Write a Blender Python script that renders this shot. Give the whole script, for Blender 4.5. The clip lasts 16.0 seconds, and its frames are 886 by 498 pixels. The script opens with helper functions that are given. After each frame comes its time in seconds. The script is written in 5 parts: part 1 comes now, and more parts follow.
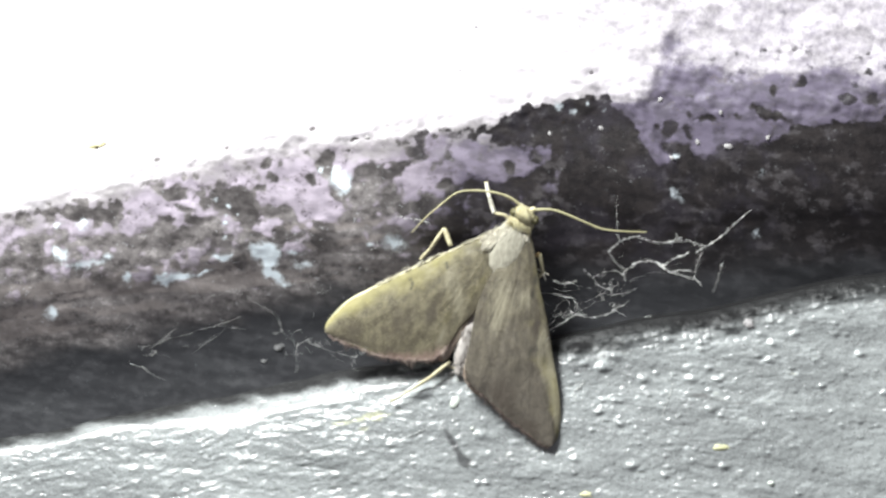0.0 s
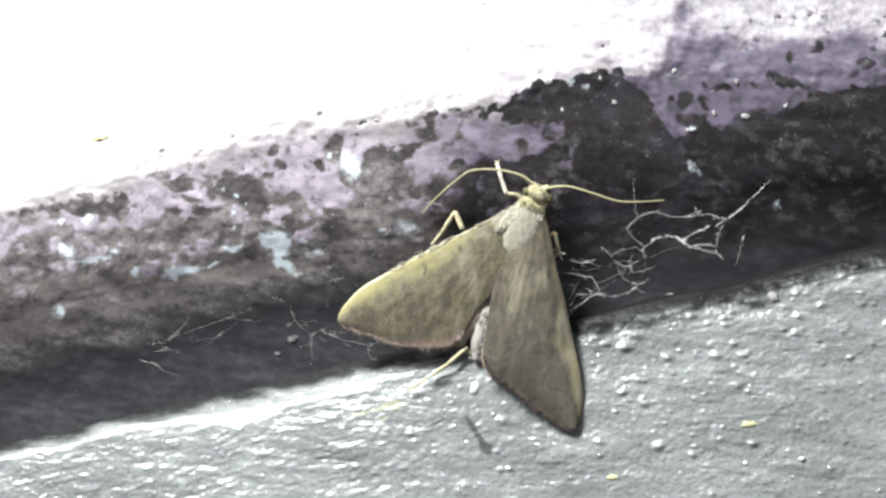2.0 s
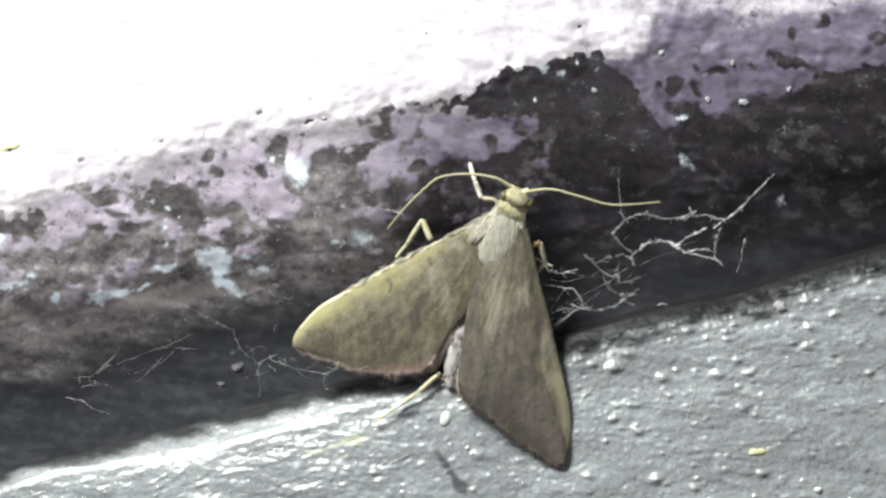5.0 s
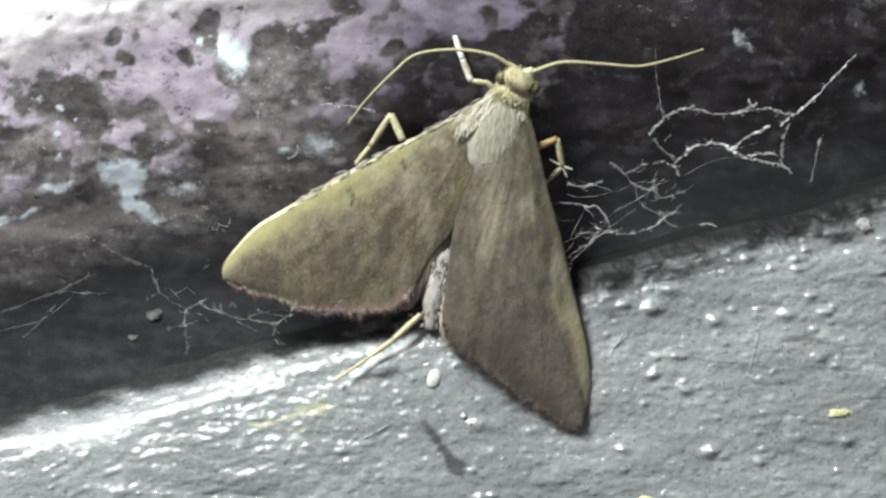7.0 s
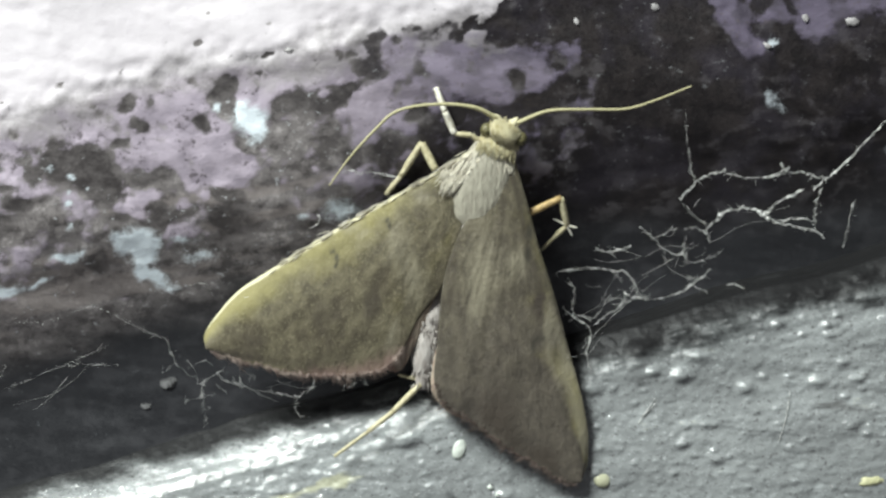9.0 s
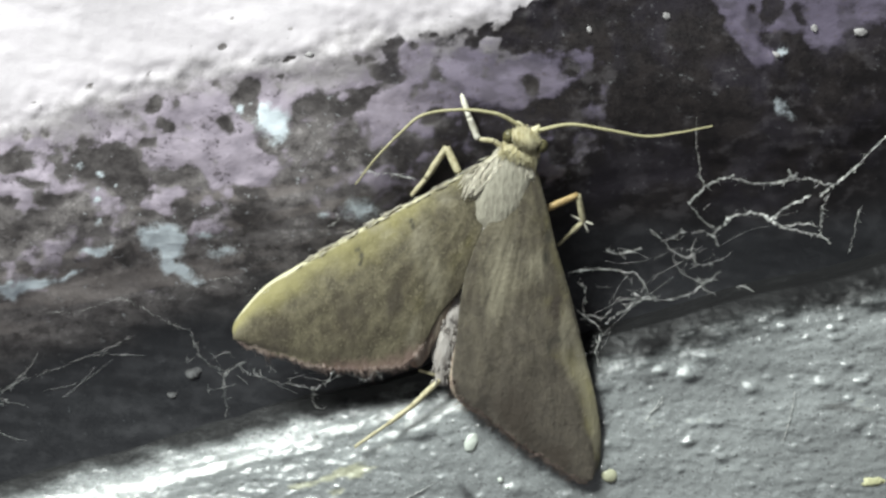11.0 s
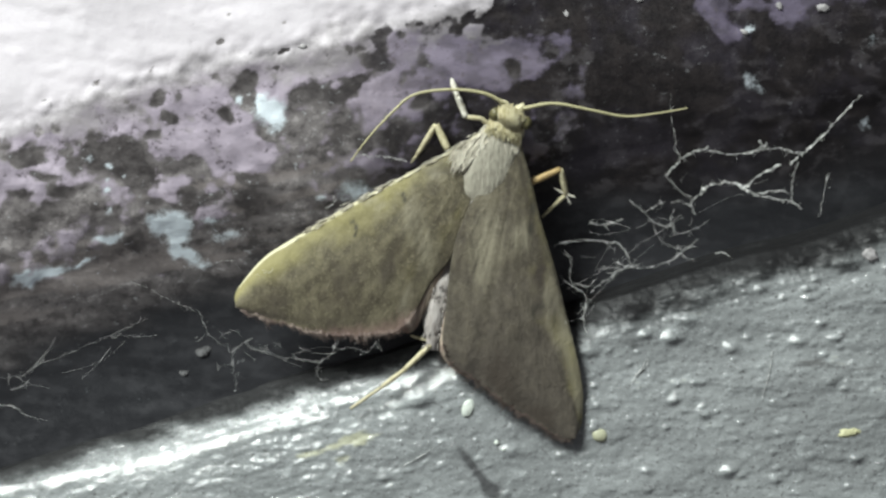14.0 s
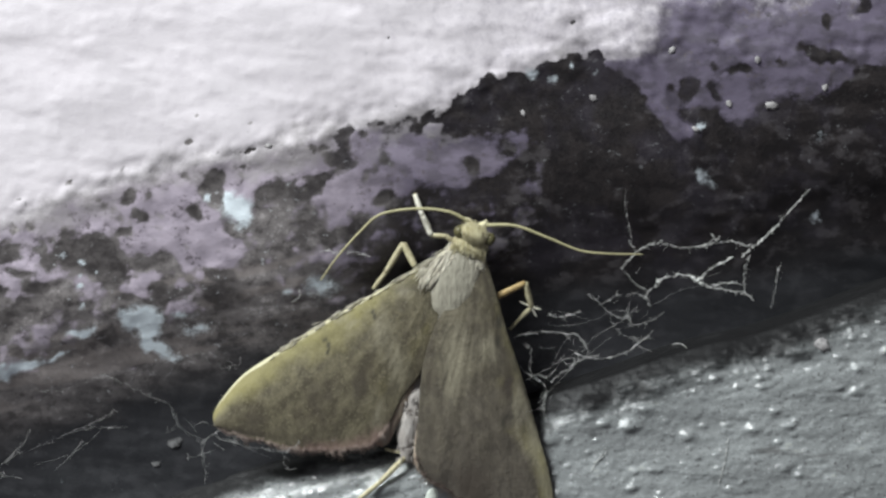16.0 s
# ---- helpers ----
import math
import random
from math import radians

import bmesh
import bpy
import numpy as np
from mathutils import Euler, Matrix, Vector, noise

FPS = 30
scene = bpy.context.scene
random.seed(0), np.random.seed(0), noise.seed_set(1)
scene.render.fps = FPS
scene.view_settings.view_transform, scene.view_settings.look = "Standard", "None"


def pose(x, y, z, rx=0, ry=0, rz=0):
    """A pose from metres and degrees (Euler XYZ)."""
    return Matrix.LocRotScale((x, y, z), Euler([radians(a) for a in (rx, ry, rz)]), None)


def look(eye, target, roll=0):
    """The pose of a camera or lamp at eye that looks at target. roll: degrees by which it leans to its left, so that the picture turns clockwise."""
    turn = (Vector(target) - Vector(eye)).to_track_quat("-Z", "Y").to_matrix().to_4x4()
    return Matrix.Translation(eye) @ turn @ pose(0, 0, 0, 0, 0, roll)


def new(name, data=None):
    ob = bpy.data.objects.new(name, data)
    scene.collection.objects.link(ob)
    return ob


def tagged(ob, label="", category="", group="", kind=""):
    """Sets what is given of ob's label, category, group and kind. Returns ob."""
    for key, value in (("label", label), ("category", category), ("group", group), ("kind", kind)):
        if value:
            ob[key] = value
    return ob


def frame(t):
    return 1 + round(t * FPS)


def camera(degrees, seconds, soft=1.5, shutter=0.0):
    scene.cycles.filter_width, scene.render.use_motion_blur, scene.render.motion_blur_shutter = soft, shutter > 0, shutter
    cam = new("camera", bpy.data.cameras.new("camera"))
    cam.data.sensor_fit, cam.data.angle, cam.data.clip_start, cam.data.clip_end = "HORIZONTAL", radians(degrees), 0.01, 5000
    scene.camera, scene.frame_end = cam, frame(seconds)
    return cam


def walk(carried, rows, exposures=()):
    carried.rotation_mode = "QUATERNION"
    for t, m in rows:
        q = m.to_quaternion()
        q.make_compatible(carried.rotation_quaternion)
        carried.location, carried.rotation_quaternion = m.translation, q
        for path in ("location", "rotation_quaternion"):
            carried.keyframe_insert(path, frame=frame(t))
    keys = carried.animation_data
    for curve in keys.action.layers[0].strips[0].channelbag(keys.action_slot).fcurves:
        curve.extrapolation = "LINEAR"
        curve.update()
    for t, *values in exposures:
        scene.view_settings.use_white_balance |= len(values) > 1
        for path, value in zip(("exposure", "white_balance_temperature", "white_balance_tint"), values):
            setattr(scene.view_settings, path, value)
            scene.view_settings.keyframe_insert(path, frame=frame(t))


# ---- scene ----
cam = camera(24, 16.0, soft=2.75)
PATH = [
    (0, pose(0.01085, -0.10238, -0.01257, 97.202, -5.723, 5.604)),
    (0.5, pose(0.01058, -0.10151, -0.01293, 97.501, -5.560, 5.303)),
    (1, pose(0.01092, -0.10133, -0.01147, 96.876, -5.166, 5.377)),
    (1.5, pose(0.00961, -0.10274, -0.00878, 94.876, -4.460, 5.496)),
    (2, pose(0.01025, -0.09983, -0.01417, 97.760, -3.800, 5.989)),
    (2.5, pose(0.01129, -0.09540, -0.01021, 95.554, -2.820, 6.196)),
    (3, pose(0.01212, -0.09126, -0.01224, 97.716, -2.840, 7.009)),
    (3.2, pose(0.01146, -0.09193, -0.01189, 97.510, -2.770, 6.678)),
    (5.3, pose(0.00712, -0.08634, -0.00898, 95.865, -1.828, 4.491)),
    (5.5, pose(0.00587, -0.08331, -0.01108, 97.311, -1.978, 3.826)),
    (6, pose(0.00456, -0.07688, -0.00877, 95.779, -1.576, 2.713)),
    (6.5, pose(0.00261, -0.07230, -0.00701, 94.552, -1.087, 1.371)),
    (7, pose(0.00031, -0.06779, -0.00666, 93.187, -0.560, -0.617)),
    (7.5, pose(-0.00037, -0.06321, -0.00754, 94.707, -0.191, -1.307)),
    (8, pose(0.00060, -0.06274, -0.00258, 92.169, -0.303, -0.005)),
    (8.2, pose(-0.00014, -0.06324, -0.00198, 91.92, -0.283, 0.20)),
    (8.5, pose(-0.00124, -0.06400, -0.00107, 91.547, -0.252, -0.288)),
    (9, pose(-0.00372, -0.06589, -0.00050, 89.860, -0.150, -3.365)),
    (9.2, pose(-0.00331, -0.06624, 0.00035, 89.488, -0.305, -3.313)),
    (11.3, pose(-0.00084, -0.06920, -0.00022, 89.429, -1.013, -0.386)),
    (11.5, pose(-0.00076, -0.07045, -0.00060, 90.116, -1.055, -0.517)),
    (12, pose(-0.00031, -0.07228, -0.00048, 90.364, -0.114, -0.469)),
    (12.5, pose(-0.00017, -0.07230, -0.00087, 89.954, -0.000, -0.017)),
    (13, pose(-0.00195, -0.07229, -0.00020, 89.217, 0.409, -0.776)),
    (13.5, pose(-0.00112, -0.07219, -0.00032, 89.257, 0.615, -0.397)),
    (14, pose(-0.00056, -0.07209, -0.00035, 89.097, 0.886, -0.422)),
    (14.5, pose(-0.00075, -0.07247, -0.00035, 89.394, 1.061, -0.347)),
    (15, pose(-0.00087, -0.07280, -0.00038, 89.685, 0.881, -0.890)),
    (15.5, pose(-0.00049, -0.07303, -0.00066, 90.258, 0.887, -0.848)),
    (16, pose(0.00173, -0.07430, -0.00099, 92.125, 1.215, 0.332)),
]
EXPOSURE = [(0.0, 0.60, 6500, 14), (3.0, 0.44, 6500, 14), (5.5, 0.27, 6500, 14), (7.0, 0.15, 6500, 12), (9.0, -0.05, 6500, 10),
            (11.5, -0.1, 6500, 10), (12.5, -0.1, 6500, 10), (14.0, -0.18, 6480, 10), (15.0, -0.36, 6400, 12), (16.0, -0.42, 6380, 14)]
walk(cam, PATH, EXPOSURE)

# ---- light: one lamp high up to the side, a dim night surround ----
world = bpy.data.worlds.new("night")
scene.world = world
world.use_nodes = True
world.node_tree.nodes["Background"].inputs[0].default_value = (0.93, 0.95, 1.0, 1)
world.node_tree.nodes["Background"].inputs[1].default_value = 0.16
lamp = bpy.data.lights.new("lamp", "AREA")
lamp.shape, lamp.size, lamp.energy, lamp.color = "DISK", 0.08, 0.95, (0.935, 1.0, 0.96)
new("lamp", lamp).matrix_world = look((-0.097, -0.115, 0.132), (0, 0, 0))


# ---- noise in two dimensions, for relief and stains ----
def lattice(ix, iy, seed):
    n = (ix * 374761393 + iy * 668265263 + seed * 974634211) & 0xFFFFFFFF
    n = ((n ^ (n >> 13)) * 1274126177) & 0xFFFFFFFF
    return ((n ^ (n >> 16)) & 0xFFFF) / 32767.5 - 1.0


def value(x, z, seed):
    fx, fz = np.floor(x), np.floor(z)
    ix, iz = fx.astype(np.int64), fz.astype(np.int64)
    a, b = x - fx, z - fz
    a, b = a * a * a * (a * (a * 6 - 15) + 10), b * b * b * (b * (b * 6 - 15) + 10)
    low = lattice(ix, iz, seed) * (1 - a) + lattice(ix + 1, iz, seed) * a
    high = lattice(ix, iz + 1, seed) * (1 - a) + lattice(ix + 1, iz + 1, seed) * a
    return low * (1 - b) + high * b


def fbm(x, z, seed, octaves=4, gain=0.5):
    total, amp, norm = 0, 1.0, 0.0
    for o in range(octaves):
        c, s = math.cos(0.6 * o), math.sin(0.6 * o)
        total = total + amp * value((x * c - z * s) * 2 ** o + 7.3 * o, (x * s + z * c) * 2 ** o - 3.1 * o, seed + o)
        norm += amp
        amp *= gain
    return total / norm


def ramp(v, a, b):
    t = np.clip((v - a) / (b - a), 0, 1)
    return t * t * (3 - 2 * t)


def blob(x, z, cx, cz, rx, rz, turn=0.0):
    c, s = math.cos(turn), math.sin(turn)
    dx, dz = x - cx, z - cz
    return np.exp(-((dx * c + dz * s) / rx) ** 2 - ((-dx * s + dz * c) / rz) ** 2)


# ---- mesh helpers; all lengths below are millimetres ----
MM = 0.001


def link(name, verts, faces, material, parent=None, label="", smooth=True, fields=None, kind=""):
    me = bpy.data.meshes.new(name)
    me.from_pydata([(v[0] * MM, v[1] * MM, v[2] * MM) for v in verts], [], faces)
    me.materials.append(material)
    me.polygons.foreach_set("use_smooth", [smooth] * len(me.polygons))
    for key, values in (fields or {}).items():
        me.attributes.new(key, "FLOAT", "POINT").data.foreach_set("value", np.asarray(values, dtype=np.float32))
    me.update()
    ob = new(name, me)
    if parent:
        ob.parent = parent
    return tagged(ob, label=label, kind=kind)


def sheet(name, X, Y, Z, back, material, fields, label):
    """A relief as a solid slab: its front is the grid, its back lies at the depth back."""
    n, m = X.shape
    verts = np.stack([X, Y, Z], -1).reshape(-1, 3)
    i = np.arange(n * m).reshape(n, m)
    quads = np.stack([i[:-1, :-1], i[:-1, 1:], i[1:, 1:], i[1:, :-1]], -1).reshape(-1, 4)
    rim = np.concatenate([i[0, :], i[1:, -1], i[-1, -2::-1], i[-2:0:-1, 0]])
    rear = verts[rim].copy()
    rear[:, 1] = back
    k = np.arange(len(rim)) + n * m
    nxt = np.roll(np.arange(len(rim)), -1)
    sides = np.stack([rim, k, k[nxt], rim[nxt]], -1)
    faces = quads.tolist() + sides.tolist() + [k.tolist()]
    pad = {key: np.concatenate([f.reshape(-1), np.zeros(len(rim))]) for key, f in fields.items()}
    ob = link(name, np.concatenate([verts, rear]).tolist(), faces, material, fields=pad)
    return tagged(ob, label=label, category="wall", kind="structure")


def spline(points, n):
    """n points on a smooth line through the given ones, evenly by length."""
    p = np.array(points, dtype=float)
    ext = np.vstack([2 * p[0] - p[1], p, 2 * p[-1] - p[-2]])
    out = []
    for a, b, c, d in zip(ext[:-3], ext[1:-2], ext[2:-1], ext[3:]):
        for t in np.linspace(0, 1, 12, endpoint=False):
            out.append(0.5 * (2 * b + (c - a) * t + (2 * a - 5 * b + 4 * c - d) * t * t + (3 * b - a - 3 * c + d) * t ** 3))
    out.append(p[-1])
    out = np.array(out)
    run = np.concatenate([[0], np.cumsum(np.linalg.norm(np.diff(out, axis=0), axis=1))])
    at = np.linspace(0, run[-1], n)
    return np.stack([np.interp(at, run, out[:, j]) for j in range(out.shape[1])], -1)


def tube(points, radii, sides=8, n=24, wobble=0.0, seed=0):
    """A rounded tube along a smooth line; radii run along it."""
    p = spline(points, n)
    r = np.interp(np.linspace(0, 1, n), np.linspace(0, 1, len(radii)), radii)
    rng = random.Random(seed)
    verts, faces = [], []
    for k in range(n):
        d = Vector(p[min(k + 1, n - 1)] - p[max(k - 1, 0)]).normalized()
        side = d.cross(Vector((0, 1, 0)))
        side = side.normalized() if side.length > 1e-4 else Vector((1, 0, 0))
        up = side.cross(d)
        for a in range(sides):
            w = 2 * math.pi * a / sides
            rr = float(r[k]) * (1 + wobble * rng.uniform(-1, 1))
            verts.append(tuple(Vector(p[k]) + rr * (math.cos(w) * side + math.sin(w) * up)))
    for k in range(n - 1):
        for a in range(sides):
            b = (a + 1) % sides
            faces.append((k * sides + a, k * sides + b, (k + 1) * sides + b, (k + 1) * sides + a))
    faces.append(tuple(range(sides))[::-1])
    faces.append(tuple((n - 1) * sides + a for a in range(sides)))
    return verts, faces


def lump(centre, radii, turn=0.0, seed=0, rough=0.15, rings=10, sides=16):
    """An uneven pebble; turn leans it in the plane of the wall, in degrees."""
    verts, faces = [], []
    rot = Matrix.Rotation(radians(turn), 3, "Y")
    for k in range(rings + 1):
        th = math.pi * k / rings
        for a in range(sides):
            ph = 2 * math.pi * a / sides
            v = Vector((math.sin(th) * math.cos(ph), math.sin(th) * math.sin(ph), math.cos(th)))
            g = 1 + rough * noise.noise(v * 1.7 + Vector((seed * 3.1, 0, 0))) + 0.5 * rough * noise.noise(v * 4.1 + Vector((0, seed * 2.3, 0)))
            verts.append(tuple(rot @ Vector((v.x * radii[0] * g, v.y * radii[1] * g, v.z * radii[2] * g)) + Vector(centre)))
    for k in range(rings):
        for a in range(sides):
            b = (a + 1) % sides
            faces.append((k * sides + a, (k + 1) * sides + a, (k + 1) * sides + b, k * sides + b))
    return verts, faces


def merged(*pieces):
    verts, faces = [], []
    for v, f in pieces:
        base = len(verts)
        verts += list(v)
        faces += [tuple(i + base for i in q) for q in f]
    return verts, faces


# ---- materials ----
class Nodes:
    def __init__(self, name, rough=0.6, specular=0.5):
        self.material = bpy.data.materials.new(name)
        self.material.use_nodes = True
        self.tree = self.material.node_tree
        self.bsdf = self.tree.nodes["Principled BSDF"]
        self.bsdf.inputs["Roughness"].default_value = rough
        self.bsdf.inputs["Specular IOR Level"].default_value = specular
        self.coords = self.tree.nodes.new("ShaderNodeTexCoord")
        self.heights = []

    def add(self, kind):
        return self.tree.nodes.new(kind)

    def wire(self, a, b):
        self.tree.links.new(a, b)

    def mm(self, scale=(1, 1, 1)):
        """Places on the thing, in millimetres times scale."""
        m = self.add("ShaderNodeMapping")
        m.inputs["Scale"].default_value = [1000 * s for s in scale]
        self.wire(self.coords.outputs["Object"], m.inputs["Vector"])
        return m.outputs["Vector"]

    def noise(self, size, detail=4.0, stretch=(1, 1, 1), rough=0.55):
        n = self.add("ShaderNodeTexNoise")
        n.inputs["Scale"].default_value = 1.0 / size
        n.inputs["Detail"].default_value = detail
        n.inputs["Roughness"].default_value = rough
        self.wire(self.mm(stretch), n.inputs["Vector"])
        return n.outputs["Fac"]

    def field(self, name):
        n = self.add("ShaderNodeAttribute")
        n.attribute_name = name
        return n.outputs["Fac"]

    def math(self, op, a, b=None):
        n = self.add("ShaderNodeMath")
        n.operation = op
        for socket, v in zip(n.inputs, (a, b)):
            if v is None:
                continue
            if isinstance(v, (int, float)):
                socket.default_value = v
            else:
                self.wire(v, socket)
        return n.outputs[0]

    def step(self, v, a, b, low=0.0, high=1.0):
        n = self.add("ShaderNodeMapRange")
        n.interpolation_type = "SMOOTHSTEP"
        for key, x in (("From Min", a), ("From Max", b), ("To Min", low), ("To Max", high)):
            n.inputs[key].default_value = x
        self.wire(v, n.inputs["Value"])
        return n.outputs["Result"]

    def mix(self, fac, a, b):
        n = self.add("ShaderNodeMix")
        n.data_type = "RGBA"
        if isinstance(fac, (int, float)):
            n.inputs[0].default_value = fac
        else:
            self.wire(fac, n.inputs[0])
        for socket, v in ((n.inputs[6], a), (n.inputs[7], b)):
            if isinstance(v, tuple):
                socket.default_value = (*v, 1)
            else:
                self.wire(v, socket)
        return n.outputs[2]

    def colour(self, c):
        if isinstance(c, tuple):
            self.bsdf.inputs["Base Color"].default_value = (*c, 1)
        else:
            self.wire(c, self.bsdf.inputs["Base Color"])

    def roughness(self, v):
        self.wire(v, self.bsdf.inputs["Roughness"])

    def bump(self, height, depth, strength=1.0):
        """depth: millimetres of relief."""
        n = self.add("ShaderNodeBump")
        n.inputs["Distance"].default_value = depth * MM
        n.inputs["Strength"].default_value = strength
        self.wire(height, n.inputs["Height"])
        if self.heights:
            self.wire(self.heights[-1], n.inputs["Normal"])
        self.heights.append(n.outputs["Normal"])
        self.wire(n.outputs["Normal"], self.bsdf.inputs["Normal"])


def plaster_paint():
    m = Nodes("plaster_paint", 0.6, 0.4)
    grain, fine, broad, mid = m.noise(0.35, 6, rough=0.62), m.noise(0.09, 4), m.noise(3.0, 4), m.noise(0.9, 5, rough=0.6)
    speck, smear = m.noise(0.2, 3, (1, 1, 1.3)), m.noise(0.55, 3, (0.75, 1, 1.25), 0.5)
    edge = m.math("ADD", m.math("MULTIPLY", m.math("SUBTRACT", grain, 0.5), 0.8), m.math("MULTIPLY", m.math("SUBTRACT", fine, 0.5), 0.3))
    bare = m.step(m.math("ADD", m.field("bare"), m.math("MULTIPLY", edge, 1.5)), -0.30, 0.34)
    lilac = m.step(m.math("ADD", m.field("lilac"), m.math("MULTIPLY", edge, 0.9)), -0.35, 0.45)
    white = m.mix(m.step(broad, 0.3, 0.75), (0.725, 0.672, 0.708), (0.650, 0.605, 0.636))
    white = m.mix(m.math("MULTIPLY", m.step(grain, 0.60, 0.75), 0.35), white, (0.60, 0.57, 0.58))
    violet = m.mix(m.step(smear, 0.38, 0.62), (0.54, 0.468, 0.548), (0.44, 0.381, 0.452))
    violet = m.mix(m.math("MULTIPLY", m.step(mid, 0.55, 0.66), 0.5), violet, (0.26, 0.222, 0.262))
    # shaded copy of the lilac, for the side farther from the lamp
    violet_shaded = m.mix(m.step(smear, 0.42, 0.60), (0.108, 0.091, 0.140), (0.064, 0.055, 0.080))
    violet = m.mix(m.math("MULTIPLY", m.field("dirt_shade"), 0.9), violet, violet_shaded)
    fleck = m.math("ADD", m.math("MULTIPLY", speck, 0.55), m.math("MULTIPLY", mid, 0.45))
    violet = m.mix(m.math("MULTIPLY", m.step(fleck, 0.575, 0.625), 0.7), violet, (0.12, 0.10, 0.11))
    paint = m.mix(lilac, white, violet)
    paint = m.mix(m.math("MULTIPLY", m.step(m.math("ADD", m.field("grime"), m.math("MULTIPLY", edge, 0.9)), 0.15, 0.85), 0.8), paint, (0.36, 0.335, 0.335))
    # bare, dirty plaster: brown and speckled, darker further along with shade painted in
    tone = m.math("ADD", m.math("MULTIPLY", smear, 0.45), m.math("ADD", m.math("MULTIPLY", grain, 0.35), m.math("MULTIPLY", fine, 0.2)))
    dirt = m.mix(m.step(tone, 0.42, 0.52), (0.105, 0.093, 0.092), (0.212, 0.192, 0.190))
    dirt = m.mix(m.step(tone, 0.53, 0.62), dirt, (0.38, 0.348, 0.345))
    dirt = m.mix(m.math("MULTIPLY", m.step(m.math("ADD", m.field("strata"), edge), 0.45, 0.75), 0.65), dirt, (0.27, 0.235, 0.225))
    blot = m.step(m.math("ADD", m.field("blot"), m.math("MULTIPLY", edge, 0.8)), -0.1, 0.35)
    dirt = m.mix(m.math("MULTIPLY", blot, 0.9), dirt, m.mix(m.step(tone, 0.42, 0.60), (0.064, 0.056, 0.056), (0.135, 0.121, 0.120)))
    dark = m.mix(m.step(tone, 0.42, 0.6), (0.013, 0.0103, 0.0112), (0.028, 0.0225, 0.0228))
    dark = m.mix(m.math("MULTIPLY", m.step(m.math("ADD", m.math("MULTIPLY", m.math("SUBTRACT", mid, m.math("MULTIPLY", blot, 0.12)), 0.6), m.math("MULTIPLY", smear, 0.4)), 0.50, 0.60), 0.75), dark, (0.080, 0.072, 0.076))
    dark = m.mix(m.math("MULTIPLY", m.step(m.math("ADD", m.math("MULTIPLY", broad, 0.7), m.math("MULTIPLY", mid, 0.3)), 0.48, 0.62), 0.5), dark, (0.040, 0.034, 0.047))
    dirt = m.mix(m.field("dirt_shade"), dirt, dark)
    # near-black in the gap: its shade is put into the colour
    dirt = m.mix(m.field("gap_shade"), dirt, m.mix(m.step(smear, 0.45, 0.65), (0.0215, 0.0218, 0.0250), (0.0340, 0.0340, 0.0380)))
    chalk = m.math("MULTIPLY", m.step(speck, 0.61, 0.70), m.math("SUBTRACT", m.math("SUBTRACT", 0.85, m.math("MULTIPLY", m.field("dirt_shade"), 0.65)), m.math("MULTIPLY", m.field("gap_shade"), 0.8)))
    dirt = m.mix(m.math("MULTIPLY", chalk, m.step(mid, 0.48, 0.62)), dirt, (0.55, 0.56, 0.58))
    base = m.mix(bare, paint, dirt)
    pale = m.step(m.math("ADD", m.field("pale"), m.math("MULTIPLY", edge, 1.3)), 0.18, 0.75)
    m.colour(m.mix(pale, base, (0.86, 0.94, 1.0)))
    m.roughness(m.math("SUBTRACT", m.step(fine, 0.3, 0.7, 0.40, 0.7), m.math("MULTIPLY", pale, 0.2)))
    calm = m.math("MULTIPLY", m.math("MULTIPLY", m.field("crust"), m.math("SUBTRACT", 1.0, m.math("MULTIPLY", m.field("dirt_shade"), 0.4))), m.math("SUBTRACT", 1.0, m.math("MULTIPLY", m.field("gap_shade"), 0.9)))
    m.bump(m.math("MULTIPLY", m.math("ADD", grain, m.math("MULTIPLY", bare, -0.08)), calm), 0.03)
    m.bump(m.math("MULTIPLY", fine, calm), 0.012)
    return m.material


